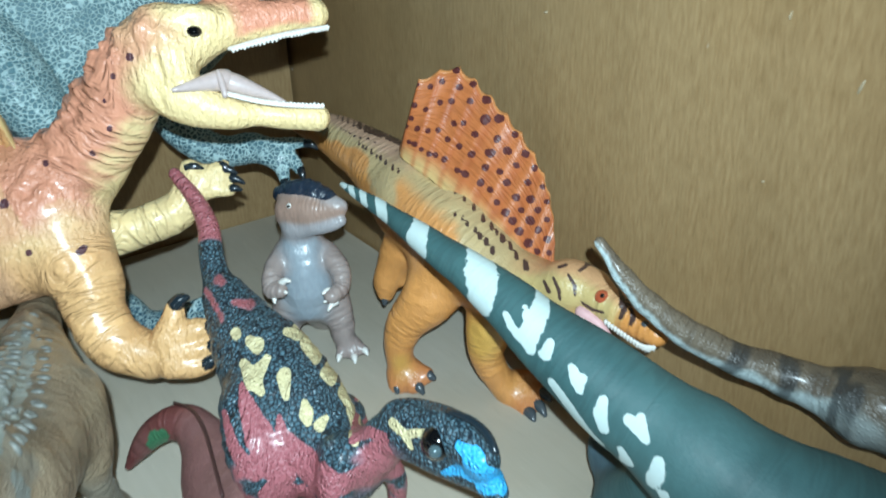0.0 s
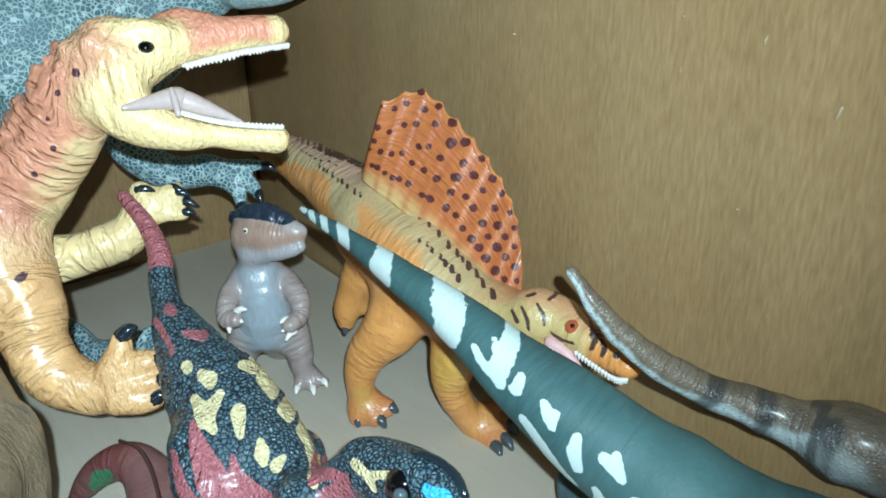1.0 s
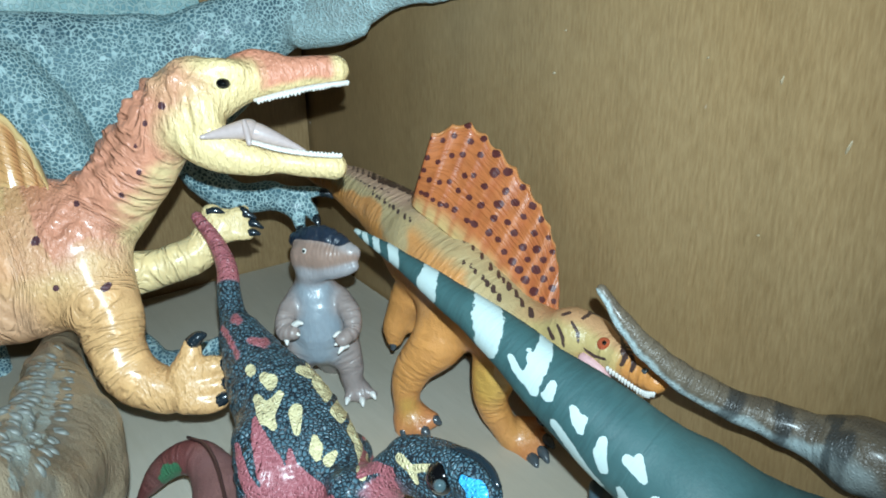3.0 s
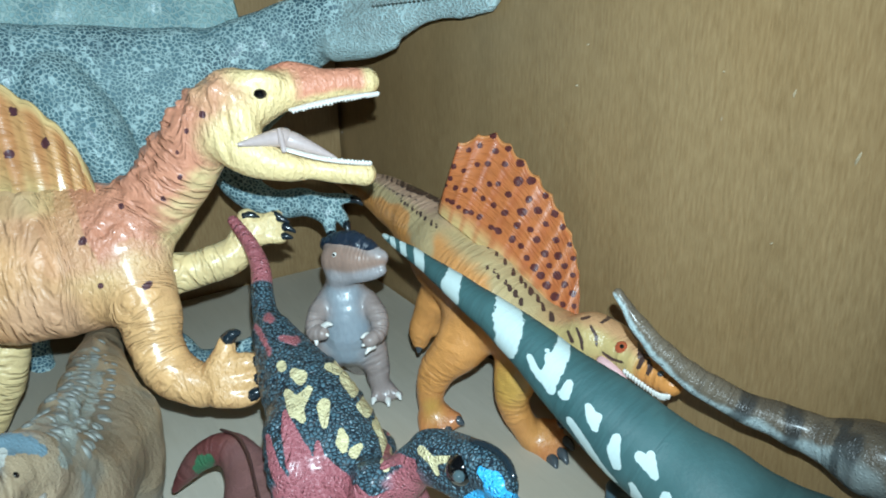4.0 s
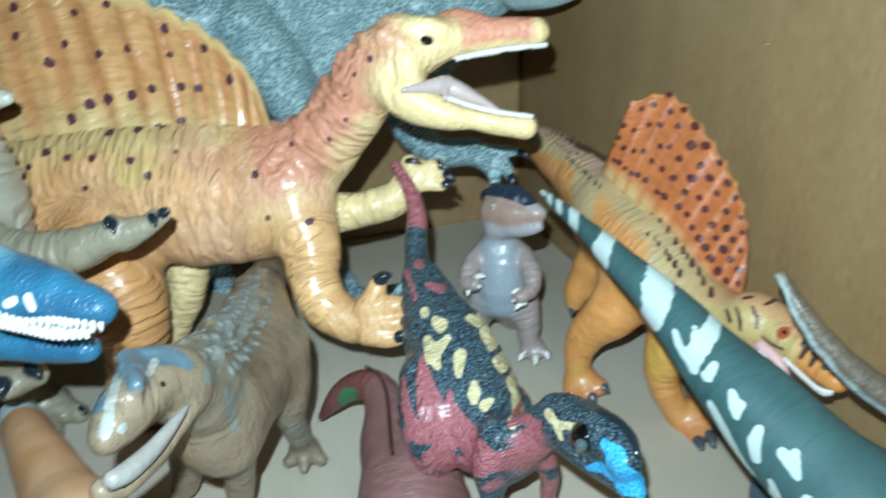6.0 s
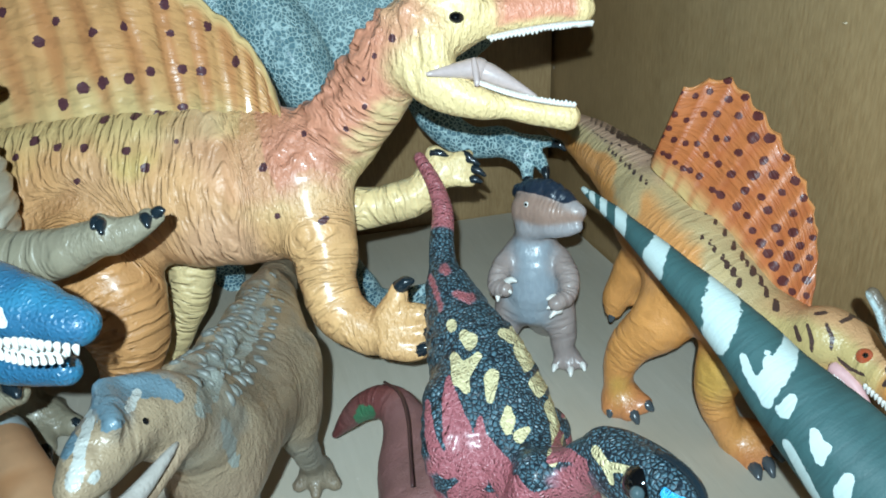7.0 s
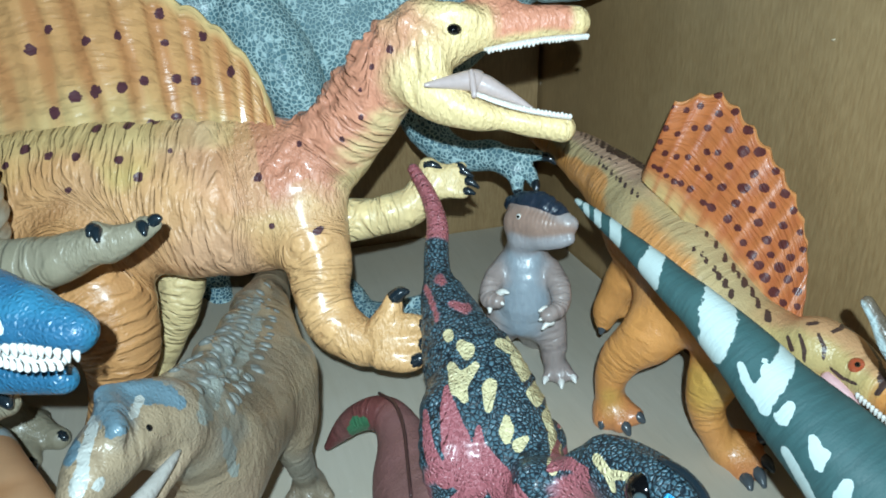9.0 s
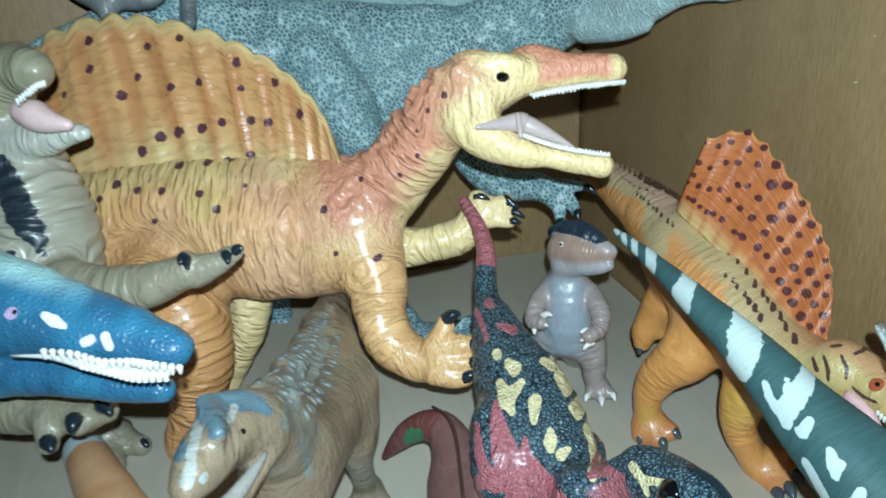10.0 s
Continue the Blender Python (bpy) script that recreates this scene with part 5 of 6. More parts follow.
# ---- the teal striped tail that crosses the box ----
def teal_toy():
    toy = Toy("teal_long_tailed_dinosaur", "dark teal vinyl dinosaur tail with white bands and patches")
    toy.limb("tail", [(-0.3149, 0.2014, 0.1237, 0.0015), (-0.3034, 0.2026, 0.1223, 0.0026), (-0.2820, 0.2048, 0.1196, 0.0042), (-0.2566, 0.2065, 0.1159, 0.0060), (-0.2311, 0.2096, 0.1108, 0.0083), (-0.2082, 0.2130, 0.1039, 0.0107), (-0.1874, 0.2165, 0.0959, 0.0135), (-0.1667, 0.2202, 0.0887, 0.0163), (-0.1458, 0.2254, 0.0803, 0.0182), (-0.1217, 0.2315, 0.0714, 0.0205)], 0.006)
    toy.limb("hips", [(-0.1217, 0.2315, 0.0714, 0.0205), (-0.0989, 0.2400, 0.0605, 0.0255), (-0.0806, 0.2491, 0.0518, 0.0306), (-0.0613, 0.2624, 0.0411, 0.0345)], 0.006)
    toy.limb("leg", [(-0.1300, 0.2464, 0.0600, 0.0160), (-0.1462, 0.2428, 0.0359, 0.0133), (-0.1656, 0.2433, 0.0106, 0.0109), (-0.1710, 0.2431, -0.0051, 0.0101)], 0.012)
    toy.limb("leg", [(-0.0692, 0.2532, 0.0460, 0.0221), (-0.0769, 0.2546, 0.0104, 0.0150), (-0.0786, 0.2556, -0.0254, 0.0113)], 0.012)
    toy.limb("flank", [(-0.1935, 0.2560, 0.0195, 0.0039), (-0.1848, 0.2549, 0.0130, 0.0082), (-0.1605, 0.2448, 0.0152, 0.0102)], 0.008)

    def paint(t):
        c = flood(t, srgb(50, 90, 93))
        c = blend(c, srgb(62, 104, 106), 0.7 * smooth01(noise3(t.v, 40, 2), 0.0, 0.6))
        c = blend(c, srgb(66, 92, 104), t.near("flank", soft=0.01))
        field = t.strokes(([(-0.3145, 0.2005, 0.1246, 0.0020), (-0.3112, 0.2005, 0.1243, 0.0014)], [(-0.3058, 0.2012, 0.1250, 0.0013), (-0.3020, 0.1998, 0.1213, 0.0013)], [(-0.2974, 0.2024, 0.1250, 0.0016), (-0.2922, 0.2000, 0.1205, 0.0015)], [(-0.2842, 0.2040, 0.1250, 0.0026), (-0.2776, 0.2004, 0.1172, 0.0022)], [(-0.2568, 0.2080, 0.1235, 0.0034), (-0.2525, 0.2015, 0.1182, 0.0042), (-0.2480, 0.2000, 0.1125, 0.0026)], [(-0.2240, 0.2135, 0.1195, 0.0049), (-0.2150, 0.2072, 0.1152, 0.0065), (-0.2075, 0.2010, 0.1045, 0.0038)], [(-0.1901, 0.2185, 0.1115, 0.0028), (-0.1846, 0.2085, 0.1067, 0.0037), (-0.1842, 0.2046, 0.1012, 0.0034), (-0.1814, 0.2038, 0.0974, 0.0016)], [(-0.1920, 0.2098, 0.1098, 0.0008), (-0.1884, 0.2074, 0.1070, 0.0011)], [(-0.1964, 0.2044, 0.1062, 0.0011), (-0.1926, 0.2037, 0.1028, 0.0016), (-0.1871, 0.2037, 0.1001, 0.0016)]), SIDE)
        patches = t.strokes(([(-0.1750, 0.2077, 0.1028, 0.0014), (-0.1748, 0.2050, 0.0986, 0.0021)], [(-0.1629, 0.2074, 0.0983, 0.0014), (-0.1592, 0.2066, 0.0948, 0.0024), (-0.1573, 0.2059, 0.0918, 0.0012)], [(-0.1592, 0.2066, 0.0948, 0.0016), (-0.1579, 0.2082, 0.0966, 0.0012)], [(-0.1487, 0.2090, 0.0919, 0.0015), (-0.1486, 0.2073, 0.0874, 0.0021), (-0.1460, 0.2072, 0.0810, 0.0015)], [(-0.1381, 0.2112, 0.0884, 0.0021), (-0.1342, 0.2117, 0.0871, 0.0027), (-0.1309, 0.2114, 0.0842, 0.0013)], [(-0.1353, 0.2136, 0.0904, 0.0013), (-0.1342, 0.2117, 0.0871, 0.0020)], [(-0.1238, 0.2109, 0.0804, 0.0015), (-0.1235, 0.2093, 0.0743, 0.0022), (-0.1249, 0.2094, 0.0697, 0.0012)], [(-0.1697, 0.2037, 0.0902, 0.0012), (-0.1643, 0.2045, 0.0856, 0.0014), (-0.1554, 0.2075, 0.0758, 0.0011), (-0.1489, 0.2096, 0.0714, 0.0008)], [(-0.1387, 0.2084, 0.0769, 0.0009), (-0.1365, 0.2097, 0.0714, 0.0015)], [(-0.1197, 0.2096, 0.0697, 0.0012), (-0.1190, 0.2096, 0.0680, 0.0012)]), SIDE)
        return {"paint": c, "mark1": np.maximum(field, patches) * 1.3}

    toy.build(0.0014, skin("teal_vinyl", srgb(186, 206, 204), rough=0.62, coat=0.0, wrinkle=0.00006, wrinkle_mm=1.1, ragged=0.3, streak=0.6), paint, lambda t: 0.0004 * noise3(t.v, 80, 1))


teal_toy()


# ---- the grey-brown tail along the wall ----
def brown_tail_toy():
    toy = Toy("grey_brown_long_tailed_dinosaur", "grey-brown vinyl dinosaur tail with dark bands along the wall")
    toy.limb("tail", [(-0.1832, 0.2396, 0.1308, 0.0021), (-0.1774, 0.2417, 0.1236, 0.0031), (-0.1685, 0.2460, 0.1129, 0.0045), (-0.1586, 0.2526, 0.1029, 0.0052), (-0.1494, 0.2602, 0.0956, 0.0059), (-0.1388, 0.2691, 0.0896, 0.0063), (-0.1261, 0.2784, 0.0853, 0.0074), (-0.1108, 0.2865, 0.0818, 0.0095), (-0.0950, 0.2914, 0.0812, 0.0127)], 0.005)
    toy.limb("hips", [(-0.0950, 0.2914, 0.0812, 0.0118), (-0.0759, 0.2959, 0.0810, 0.0126), (-0.0573, 0.2985, 0.0797, 0.0137)], 0.01)
    toy.limb("leg", [(-0.0728, 0.3003, 0.0747, 0.0127), (-0.0697, 0.3025, 0.0438, 0.0087), (-0.0685, 0.3094, 0.0094, 0.0078)], 0.01)

    def paint(t):
        c = flood(t, srgb(104, 91, 75))
        c = blend(c, srgb(80, 69, 58), smooth01(noise3(t.v, 120, 1), 0.0, 0.5) * 0.6)
        under = smooth01(-(t.n @ np.array([0.35, 0.75, 0.55])) + 0.25 * noise3(t.v, 90, 3), 0.35, 0.65)
        c = blend(c, srgb(176, 194, 196), under * t.near("tail", soft=0.01))
        bands = smooth01(np.sin(t.way["tail"] * 2 * math.pi / 0.021 + 1.2 * noise3(t.v, 70, 5)), 0.2, 0.8) * smooth01(t.part["tail"], 0.38, 0.5)
        c = blend(c, srgb(42, 48, 52), 0.75 * bands)
        return {"paint": c, "mark1": np.full(len(t.v), -1.0)}

    toy.build(0.0012, skin("grey_brown_vinyl", rough=0.42, coat=0.25, wrinkle=0.0003, wrinkle_mm=1.2, scales=0.0002, scale_mm=1.5), paint, lambda t: 0.0006 * noise3(t.v, 150, 1))


brown_tail_toy()


# ---- the brown toy with a blue-grey ridge ----
def brown_toy():
    toy = Toy("brown_dinosaur", "brown vinyl dinosaur with blue-grey ridged back and open jaws")
    toy.limb("torso", [(-0.3311, 0.0571, 0.0833, 0.0111), (-0.3127, 0.0545, 0.0782, 0.0165), (-0.2877, 0.0481, 0.0763, 0.0201), (-0.2649, 0.0395, 0.0756, 0.0198), (-0.2455, 0.0299, 0.0818, 0.0176)], 0.008)
    toy.limb("ridge", [(-0.3419, 0.0586, 0.0883, 0.0045), (-0.3126, 0.0477, 0.0917, 0.0052), (-0.2854, 0.0380, 0.0955, 0.0063), (-0.2612, 0.0296, 0.0993, 0.0072), (-0.2383, 0.0228, 0.1070, 0.0075)], 0.008)
    toy.limb("tail", [(-0.3402, 0.0575, 0.0785, 0.0119), (-0.3660, 0.0642, 0.0774, 0.0096), (-0.3918, 0.0686, 0.0747, 0.0070), (-0.4128, 0.0700, 0.0721, 0.0040)], 0.01)
    toy.limb("neck", [(-0.2459, 0.0300, 0.0828, 0.0176), (-0.2309, 0.0228, 0.0981, 0.0152), (-0.2185, 0.0173, 0.1099, 0.0120)], 0.01)
    toy.limb("head", [(-0.2176, 0.0170, 0.1160, 0.0112), (-0.2083, 0.0100, 0.1190, 0.0105), (-0.1992, 0.0040, 0.1204, 0.0096), (-0.1901, -0.0006, 0.1206, 0.0077), (-0.1847, -0.0034, 0.1196, 0.0057)], 0.008)
    toy.limb("brow", [(-0.2106, 0.0033, 0.1312, 0.0024), (-0.2004, 0.0062, 0.1310, 0.0030), (-0.1921, 0.0078, 0.1314, 0.0024)], 0.006)
    toy.limb("crown", [(-0.2135, 0.0054, 0.1290, 0.0024), (-0.2155, 0.0129, 0.1280, 0.0026), (-0.2157, 0.0193, 0.1226, 0.0025)], 0.006)
    toy.limb("jaw", [(-0.2090, 0.0224, 0.1089, 0.0019), (-0.2015, 0.0175, 0.1073, 0.0030), (-0.1912, 0.0092, 0.1051, 0.0039), (-0.1817, 0.0009, 0.1047, 0.0045), (-0.1778, -0.0044, 0.1055, 0.0042), (-0.1766, -0.0066, 0.1065, 0.0037)], 0.003)
    toy.limb("near_leg", [(-0.2910, 0.0587, 0.0750, 0.0148), (-0.2813, 0.0587, 0.0633, 0.0121), (-0.2812, 0.0591, 0.0479, 0.0082), (-0.2893, 0.0624, 0.0300, 0.0059), (-0.3015, 0.0667, 0.0093, 0.0056)], 0.008)
    for toe in ([(-0.3018, 0.0668, 0.0101, 0.0050), (-0.2970, 0.0580, 0.0065, 0.0028)], [(-0.3018, 0.0668, 0.0101, 0.0050), (-0.2894, 0.0641, 0.0059, 0.0027)], [(-0.3018, 0.0668, 0.0101, 0.0050), (-0.2944, 0.0736, 0.0052, 0.0028)]):
        toy.limb("near_leg_toe", toe, 0.004)
    toy.limb("front_leg", [(-0.2470, 0.0345, 0.0701, 0.0117), (-0.2466, 0.0342, 0.0564, 0.0082), (-0.2545, 0.0333, 0.0354, 0.0062), (-0.2579, 0.0306, 0.0160, 0.0059)], 0.008)
    toy.limb("far_leg", [(-0.2734, 0.0195, 0.0569, 0.0121), (-0.2819, 0.0126, 0.0337, 0.0086), (-0.2903, 0.0080, 0.0117, 0.0068)], 0.008)
    toy.limb("chest", [(-0.2352, 0.0250, 0.0759, 0.0133), (-0.2374, 0.0290, 0.0705, 0.0131)], 0.01)

    def dent(t):
        scutes = t.near("ridge", "torso", "neck", soft=0.012) * smooth01(t.dist["ridge"], 0.012, 0.0) * np.clip(noise3(t.v, 190, 3) + 0.1, 0, 1)
        return 0.003 * scutes + 0.0007 * noise3(t.v, 100, 2)

    def paint(t):
        c = flood(t, srgb(134, 115, 90))
        c = blend(c, srgb(118, 99, 78), 0.8 * smooth01(noise3(t.v, 38, 1), 0.0, 0.6))
        c = blend(c, srgb(78, 78, 70), 0.7 * smooth01(t.dist["ridge"], 0.018, 0.004) * smooth01(noise3(t.v, 110, 4) + 0.5, 0.1, 0.6))
        c = blend(c, srgb(112, 112, 104), 0.6 * smooth01(noise3(t.v, 55, 8), 0.0, 0.5) * t.near("torso", "ridge", "neck", "near_leg", soft=0.02))
        c = blend(c, srgb(150, 126, 100), t.near("jaw", "chest", soft=0.006) * 0.6)
        c = blend(c, srgb(70, 102, 120), t.near("brow", "crown", soft=0.005) * smooth01(noise3(t.v, 120, 11), -0.5, 0.0))
        c = blend(c, srgb(80, 98, 106), t.near("head", soft=0.006) * 0.6 * smooth01(noise3(t.v, 75, 6) + t.top["head"] * 0.7, 0.55, 0.9))
        down = np.array((-0.2053, 0.0095, 0.1262)) - np.array((0.0065, 0.0199, 0.2649))
        blue = t.strokes(([(-0.1994, 0.0054, 0.1376, 0.0031), (-0.1976, 0.0139, 0.1388, 0.0035), (-0.1950, 0.0204, 0.1372, 0.0028), (-0.1931, 0.0233, 0.1350, 0.0017)], [(-0.1980, 0.0058, 0.1351, 0.0038), (-0.1954, 0.0073, 0.1308, 0.0031)], [(-0.1785, -0.0030, 0.1374, 0.0021), (-0.1778, -0.0044, 0.1351, 0.0019)]), down)
        pale = t.strokes(([(-0.1842, 0.0020, 0.1399, 0.0015), (-0.1770, -0.0001, 0.1359, 0.0016), (-0.1719, -0.0022, 0.1293, 0.0019)], [(-0.1879, 0.0137, 0.1423, 0.0012), (-0.1866, 0.0118, 0.1386, 0.0012)], [(-0.1728, 0.0022, 0.1289, 0.0011), (-0.1730, 0.0028, 0.1297, 0.0011)]), down)
        strip = t.strokes(([(-0.3183, 0.0550, 0.0980, 0.0026), (-0.2920, 0.0431, 0.1002, 0.0045), (-0.2645, 0.0359, 0.1036, 0.0047), (-0.2327, 0.0314, 0.1125, 0.0036), (-0.2104, 0.0287, 0.1171, 0.0022)], [(-0.2999, 0.0529, 0.0980, 0.0021), (-0.2788, 0.0454, 0.0971, 0.0024), (-0.2556, 0.0397, 0.1011, 0.0018)], [(-0.2202, 0.0337, 0.1041, 0.0015), (-0.2216, 0.0343, 0.0953, 0.0023), (-0.2232, 0.0345, 0.0850, 0.0014)]), down)
        front = t.near("head", "brow", "crown", soft=0.006) > 0.3
        return {"paint": c, "mark1": np.where(front, blue, -1), "mark2": np.where(front, pale, -1), "mark3": strip * 0.8}

    toy.build(0.0013, skin("brown_vinyl", srgb(80, 106, 118), srgb(154, 156, 150), srgb(120, 124, 116), rough=0.4, ragged=0.9, coat=0.25, wrinkle=0.0005, wrinkle_mm=3.2, wander=1.2, scales=0.00015, scale_mm=1.4), paint, dent)
    toy.ball("eye", (-0.1982, 0.0155, 0.1259), 0.0012, EYE, (1, 1, 1))
    toy.lathe("mouth", [(-0.2034, 0.0206, 0.1127, 0.0007), (-0.1974, 0.0174, 0.1128, 0.0016), (-0.1861, 0.0094, 0.1112, 0.0028), (-0.1759, 0.0012, 0.1116, 0.0033), (-0.1720, -0.0037, 0.1127, 0.0028)], plain("mouth_grey", srgb(152, 147, 140), 0.35, 0.3, bump=0.0006, scale=260), 14, "pale grey mouth lining")
    scute = plain("scute_blue_grey", srgb(104, 106, 100), 0.5, 0.1, vary=0.6)
    rng = random.Random(3)
    for row, count, size in (([(-0.3313, 0.0601, 0.0982, 0.0008), (-0.2992, 0.0490, 0.1029, 0.0010), (-0.2684, 0.0389, 0.1086, 0.0011), (-0.2396, 0.0308, 0.1148, 0.0012), (-0.2208, 0.0255, 0.1200, 0.0012)], 24, 1.0), ([(-0.3123, 0.0610, 0.0940, 0.0008), (-0.2833, 0.0535, 0.0952, 0.0010), (-0.2567, 0.0446, 0.0985, 0.0011), (-0.2286, 0.0345, 0.1051, 0.0010)], 19, 1.0),
                             ([(-0.3279, 0.0543, 0.0947, 0.0008), (-0.2964, 0.0406, 0.1016, 0.0010), (-0.2662, 0.0282, 0.1098, 0.0011), (-0.2382, 0.0195, 0.1175, 0.0010)], 20, 0.9), ([(-0.3223, 0.0612, 0.0963, 0.0005), (-0.2868, 0.0516, 0.1020, 0.0007), (-0.2578, 0.0419, 0.1068, 0.0009), (-0.2275, 0.0327, 0.1142, 0.0008)], 20, 0.8)):
        line = spline(row, 10)
        for k in range(count):
            p = 1.0 * line[int((k + 0.5) / count * (len(line) - 1))]
            p[:3] += [rng.gauss(0, 0.0006) for _ in range(3)]
            near = toy.v[np.argmin(((toy.v - p[:3]) ** 2).sum(1))]
            n = toy.n[np.argmin(((toy.v - p[:3]) ** 2).sum(1))]
            r = p[3] * size * rng.uniform(0.8, 1.3) * 1.9
            ahead = line[min(int((k + 0.5) / count * (len(line) - 1)) + 1, len(line) - 1)][:3] - line[max(int((k + 0.5) / count * (len(line) - 1)) - 1, 0)][:3]
            across = np.cross(n, ahead / np.linalg.norm(ahead))
            toy.lathe("scute", [(*(near - 1.2 * r * across - 0.45 * r * n), 0.3 * r), (*(near - 0.5 * r * across - 0.2 * r * n), 0.55 * r), (*(near + 0.5 * r * across - 0.15 * r * n), 0.6 * r), (*(near + 1.2 * r * across - 0.45 * r * n), 0.3 * r)], scute, 7)


brown_toy()


# ---- the maroon bent tail ----
def maroon_toy():
    toy = Toy("maroon_dinosaur", "dull maroon vinyl dinosaur with bent tail and green patch")
    toy.limb("tail", [(-0.3199, 0.0789, 0.0123, 0.0017), (-0.3158, 0.0847, 0.0219, 0.0046), (-0.3113, 0.0915, 0.0313, 0.0062), (-0.3050, 0.0989, 0.0378, 0.0075), (-0.2957, 0.1055, 0.0380, 0.0092), (-0.2835, 0.1080, 0.0320, 0.0122), (-0.2674, 0.1085, 0.0247, 0.0165)], 0.004)
    toy.limb("body", [(-0.2674, 0.1088, 0.0247, 0.0176), (-0.2481, 0.1074, 0.0194, 0.0232), (-0.2308, 0.1032, 0.0091, 0.0262), (-0.2174, 0.0965, -0.0015, 0.0230)], 0.01)
    toy.limb("leg", [(-0.2345, 0.1156, 0.0062, 0.0154), (-0.2273, 0.1221, -0.0146, 0.0104), (-0.2306, 0.1258, -0.0298, 0.0091)], 0.008)

    def paint(t):
        c = flood(t, srgb(128, 84, 82))
        c = blend(c, srgb(112, 56, 54), t.near("tail", soft=0.01) * smooth01(t.part["tail"], 0.75, 0.5))
        c = blend(c, srgb(110, 74, 70), 0.7 * smooth01(noise3(t.v, 50, 2), 0.0, 0.6))
        return {"paint": c, "mark1": t.spots([(-0.3008, 0.0901, 0.0347, 0.0047), (-0.3011, 0.0870, 0.0312, 0.0033), (-0.2999, 0.0936, 0.0372, 0.0028)], SIDE) * 1.2}

    toy.build(0.0013, skin("maroon_vinyl", srgb(52, 112, 74), rough=0.5, coat=0.1, wrinkle=0.0002, wrinkle_mm=1.8, scales=0.00015, scale_mm=1.2, ragged=0.5), paint, lambda t: 0.0005 * noise3(t.v, 90, 1))
    toy.lathe("ridge", [(-0.2996, 0.1008, 0.0514, 0.0007), (-0.2862, 0.1042, 0.0542, 0.0008), (-0.2692, 0.1034, 0.0544, 0.0008), (-0.2480, 0.0989, 0.0542, 0.0007), (-0.2266, 0.0940, 0.0559, 0.0007)], plain("ridge_dark", srgb(70, 40, 40), 0.5, 0.1), 8, "dark seam along the back")


maroon_toy()


# ---- the large blue sail-backed toy at the back ----
def blue_toy():
    toy = Toy("large_blue_sail_backed_dinosaur", "large blue-grey vinyl sail-backed dinosaur with cracked white paint")
    thin = ((1, -0.15, 0), 2.3)
    toy.limb("torso", [(-0.5240, -0.0084, 0.1817, 0.0494), (-0.5188, 0.0404, 0.1746, 0.0517), (-0.5154, 0.0912, 0.1685, 0.0524), (-0.5108, 0.1435, 0.1644, 0.0510), (-0.5052, 0.1814, 0.1721, 0.0424), (-0.4992, 0.2046, 0.1838, 0.0348)], 0.012, thin)
    toy.limb("tail", [(-0.5240, -0.0084, 0.1817, 0.0494), (-0.5274, -0.0569, 0.1826, 0.0315), (-0.5236, -0.1031, 0.1820, 0.0149), (-0.5270, -0.1314, 0.1795, 0.0041)], 0.012, thin)
    toy.limb("neck", [(-0.5006, 0.2009, 0.1821, 0.0325), (-0.4918, 0.2235, 0.1981, 0.0277), (-0.4800, 0.2442, 0.2106, 0.0237), (-0.4644, 0.2625, 0.2198, 0.0219)], 0.008, thin)
    toy.limb("head", [(-0.4656, 0.2633, 0.2233, 0.0226), (-0.4402, 0.2753, 0.2303, 0.0190), (-0.4087, 0.2860, 0.2360, 0.0140), (-0.3754, 0.2929, 0.2384, 0.0113), (-0.3553, 0.2968, 0.2381, 0.0091)], 0.006, ((-0.3, 1, 0), 1.9))
    toy.limb("jaw", [(-0.4550, 0.2614, 0.2116, 0.0157), (-0.4288, 0.2725, 0.2184, 0.0137), (-0.3998, 0.2844, 0.2256, 0.0076), (-0.3713, 0.2901, 0.2286, 0.0057), (-0.3517, 0.2942, 0.2322, 0.0052)], 0.004, ((-0.3, 1, 0), 1.7))
    toy.limb("throat", [(-0.4654, 0.2535, 0.2020, 0.0129), (-0.4412, 0.2662, 0.2016, 0.0082), (-0.4249, 0.2719, 0.2036, 0.0036)], 0.006)
    toy.limb("thigh", [(-0.5065, 0.0821, 0.1836, 0.0245), (-0.4922, 0.0939, 0.1598, 0.0218), (-0.4836, 0.1058, 0.1379, 0.0171), (-0.4881, 0.1146, 0.1183, 0.0125)], 0.004)
    toy.limb("shin", [(-0.4987, 0.1170, 0.1170, 0.0127), (-0.5136, 0.1081, 0.0697, 0.0110), (-0.5200, 0.0967, 0.0224, 0.0089), (-0.5123, 0.0973, 0.0120, 0.0080), (-0.4881, 0.1168, 0.0124, 0.0055)], 0.006)
    toy.limb("shin", [(-0.5187, 0.0958, 0.0187, 0.0089), (-0.5174, 0.0720, 0.0037, 0.0056)], 0.006)
    toy.limb("near_arm", [(-0.4810, 0.1733, 0.1390, 0.0174), (-0.4632, 0.1800, 0.1147, 0.0113), (-0.4496, 0.1937, 0.1059, 0.0098), (-0.4365, 0.2084, 0.1079, 0.0089), (-0.4256, 0.2185, 0.1027, 0.0063)], 0.006)
    for finger in ([(-0.4302, 0.2136, 0.1063, 0.0059), (-0.4203, 0.2172, 0.0978, 0.0041), (-0.4150, 0.2163, 0.0906, 0.0029)], [(-0.4282, 0.2176, 0.1072, 0.0052), (-0.4183, 0.2239, 0.1021, 0.0041), (-0.4120, 0.2253, 0.0959, 0.0029)], [(-0.4300, 0.2177, 0.1086, 0.0045), (-0.4219, 0.2262, 0.1104, 0.0037), (-0.4153, 0.2332, 0.1105, 0.0026)]):
        toy.limb("fingers", finger, 0.003)
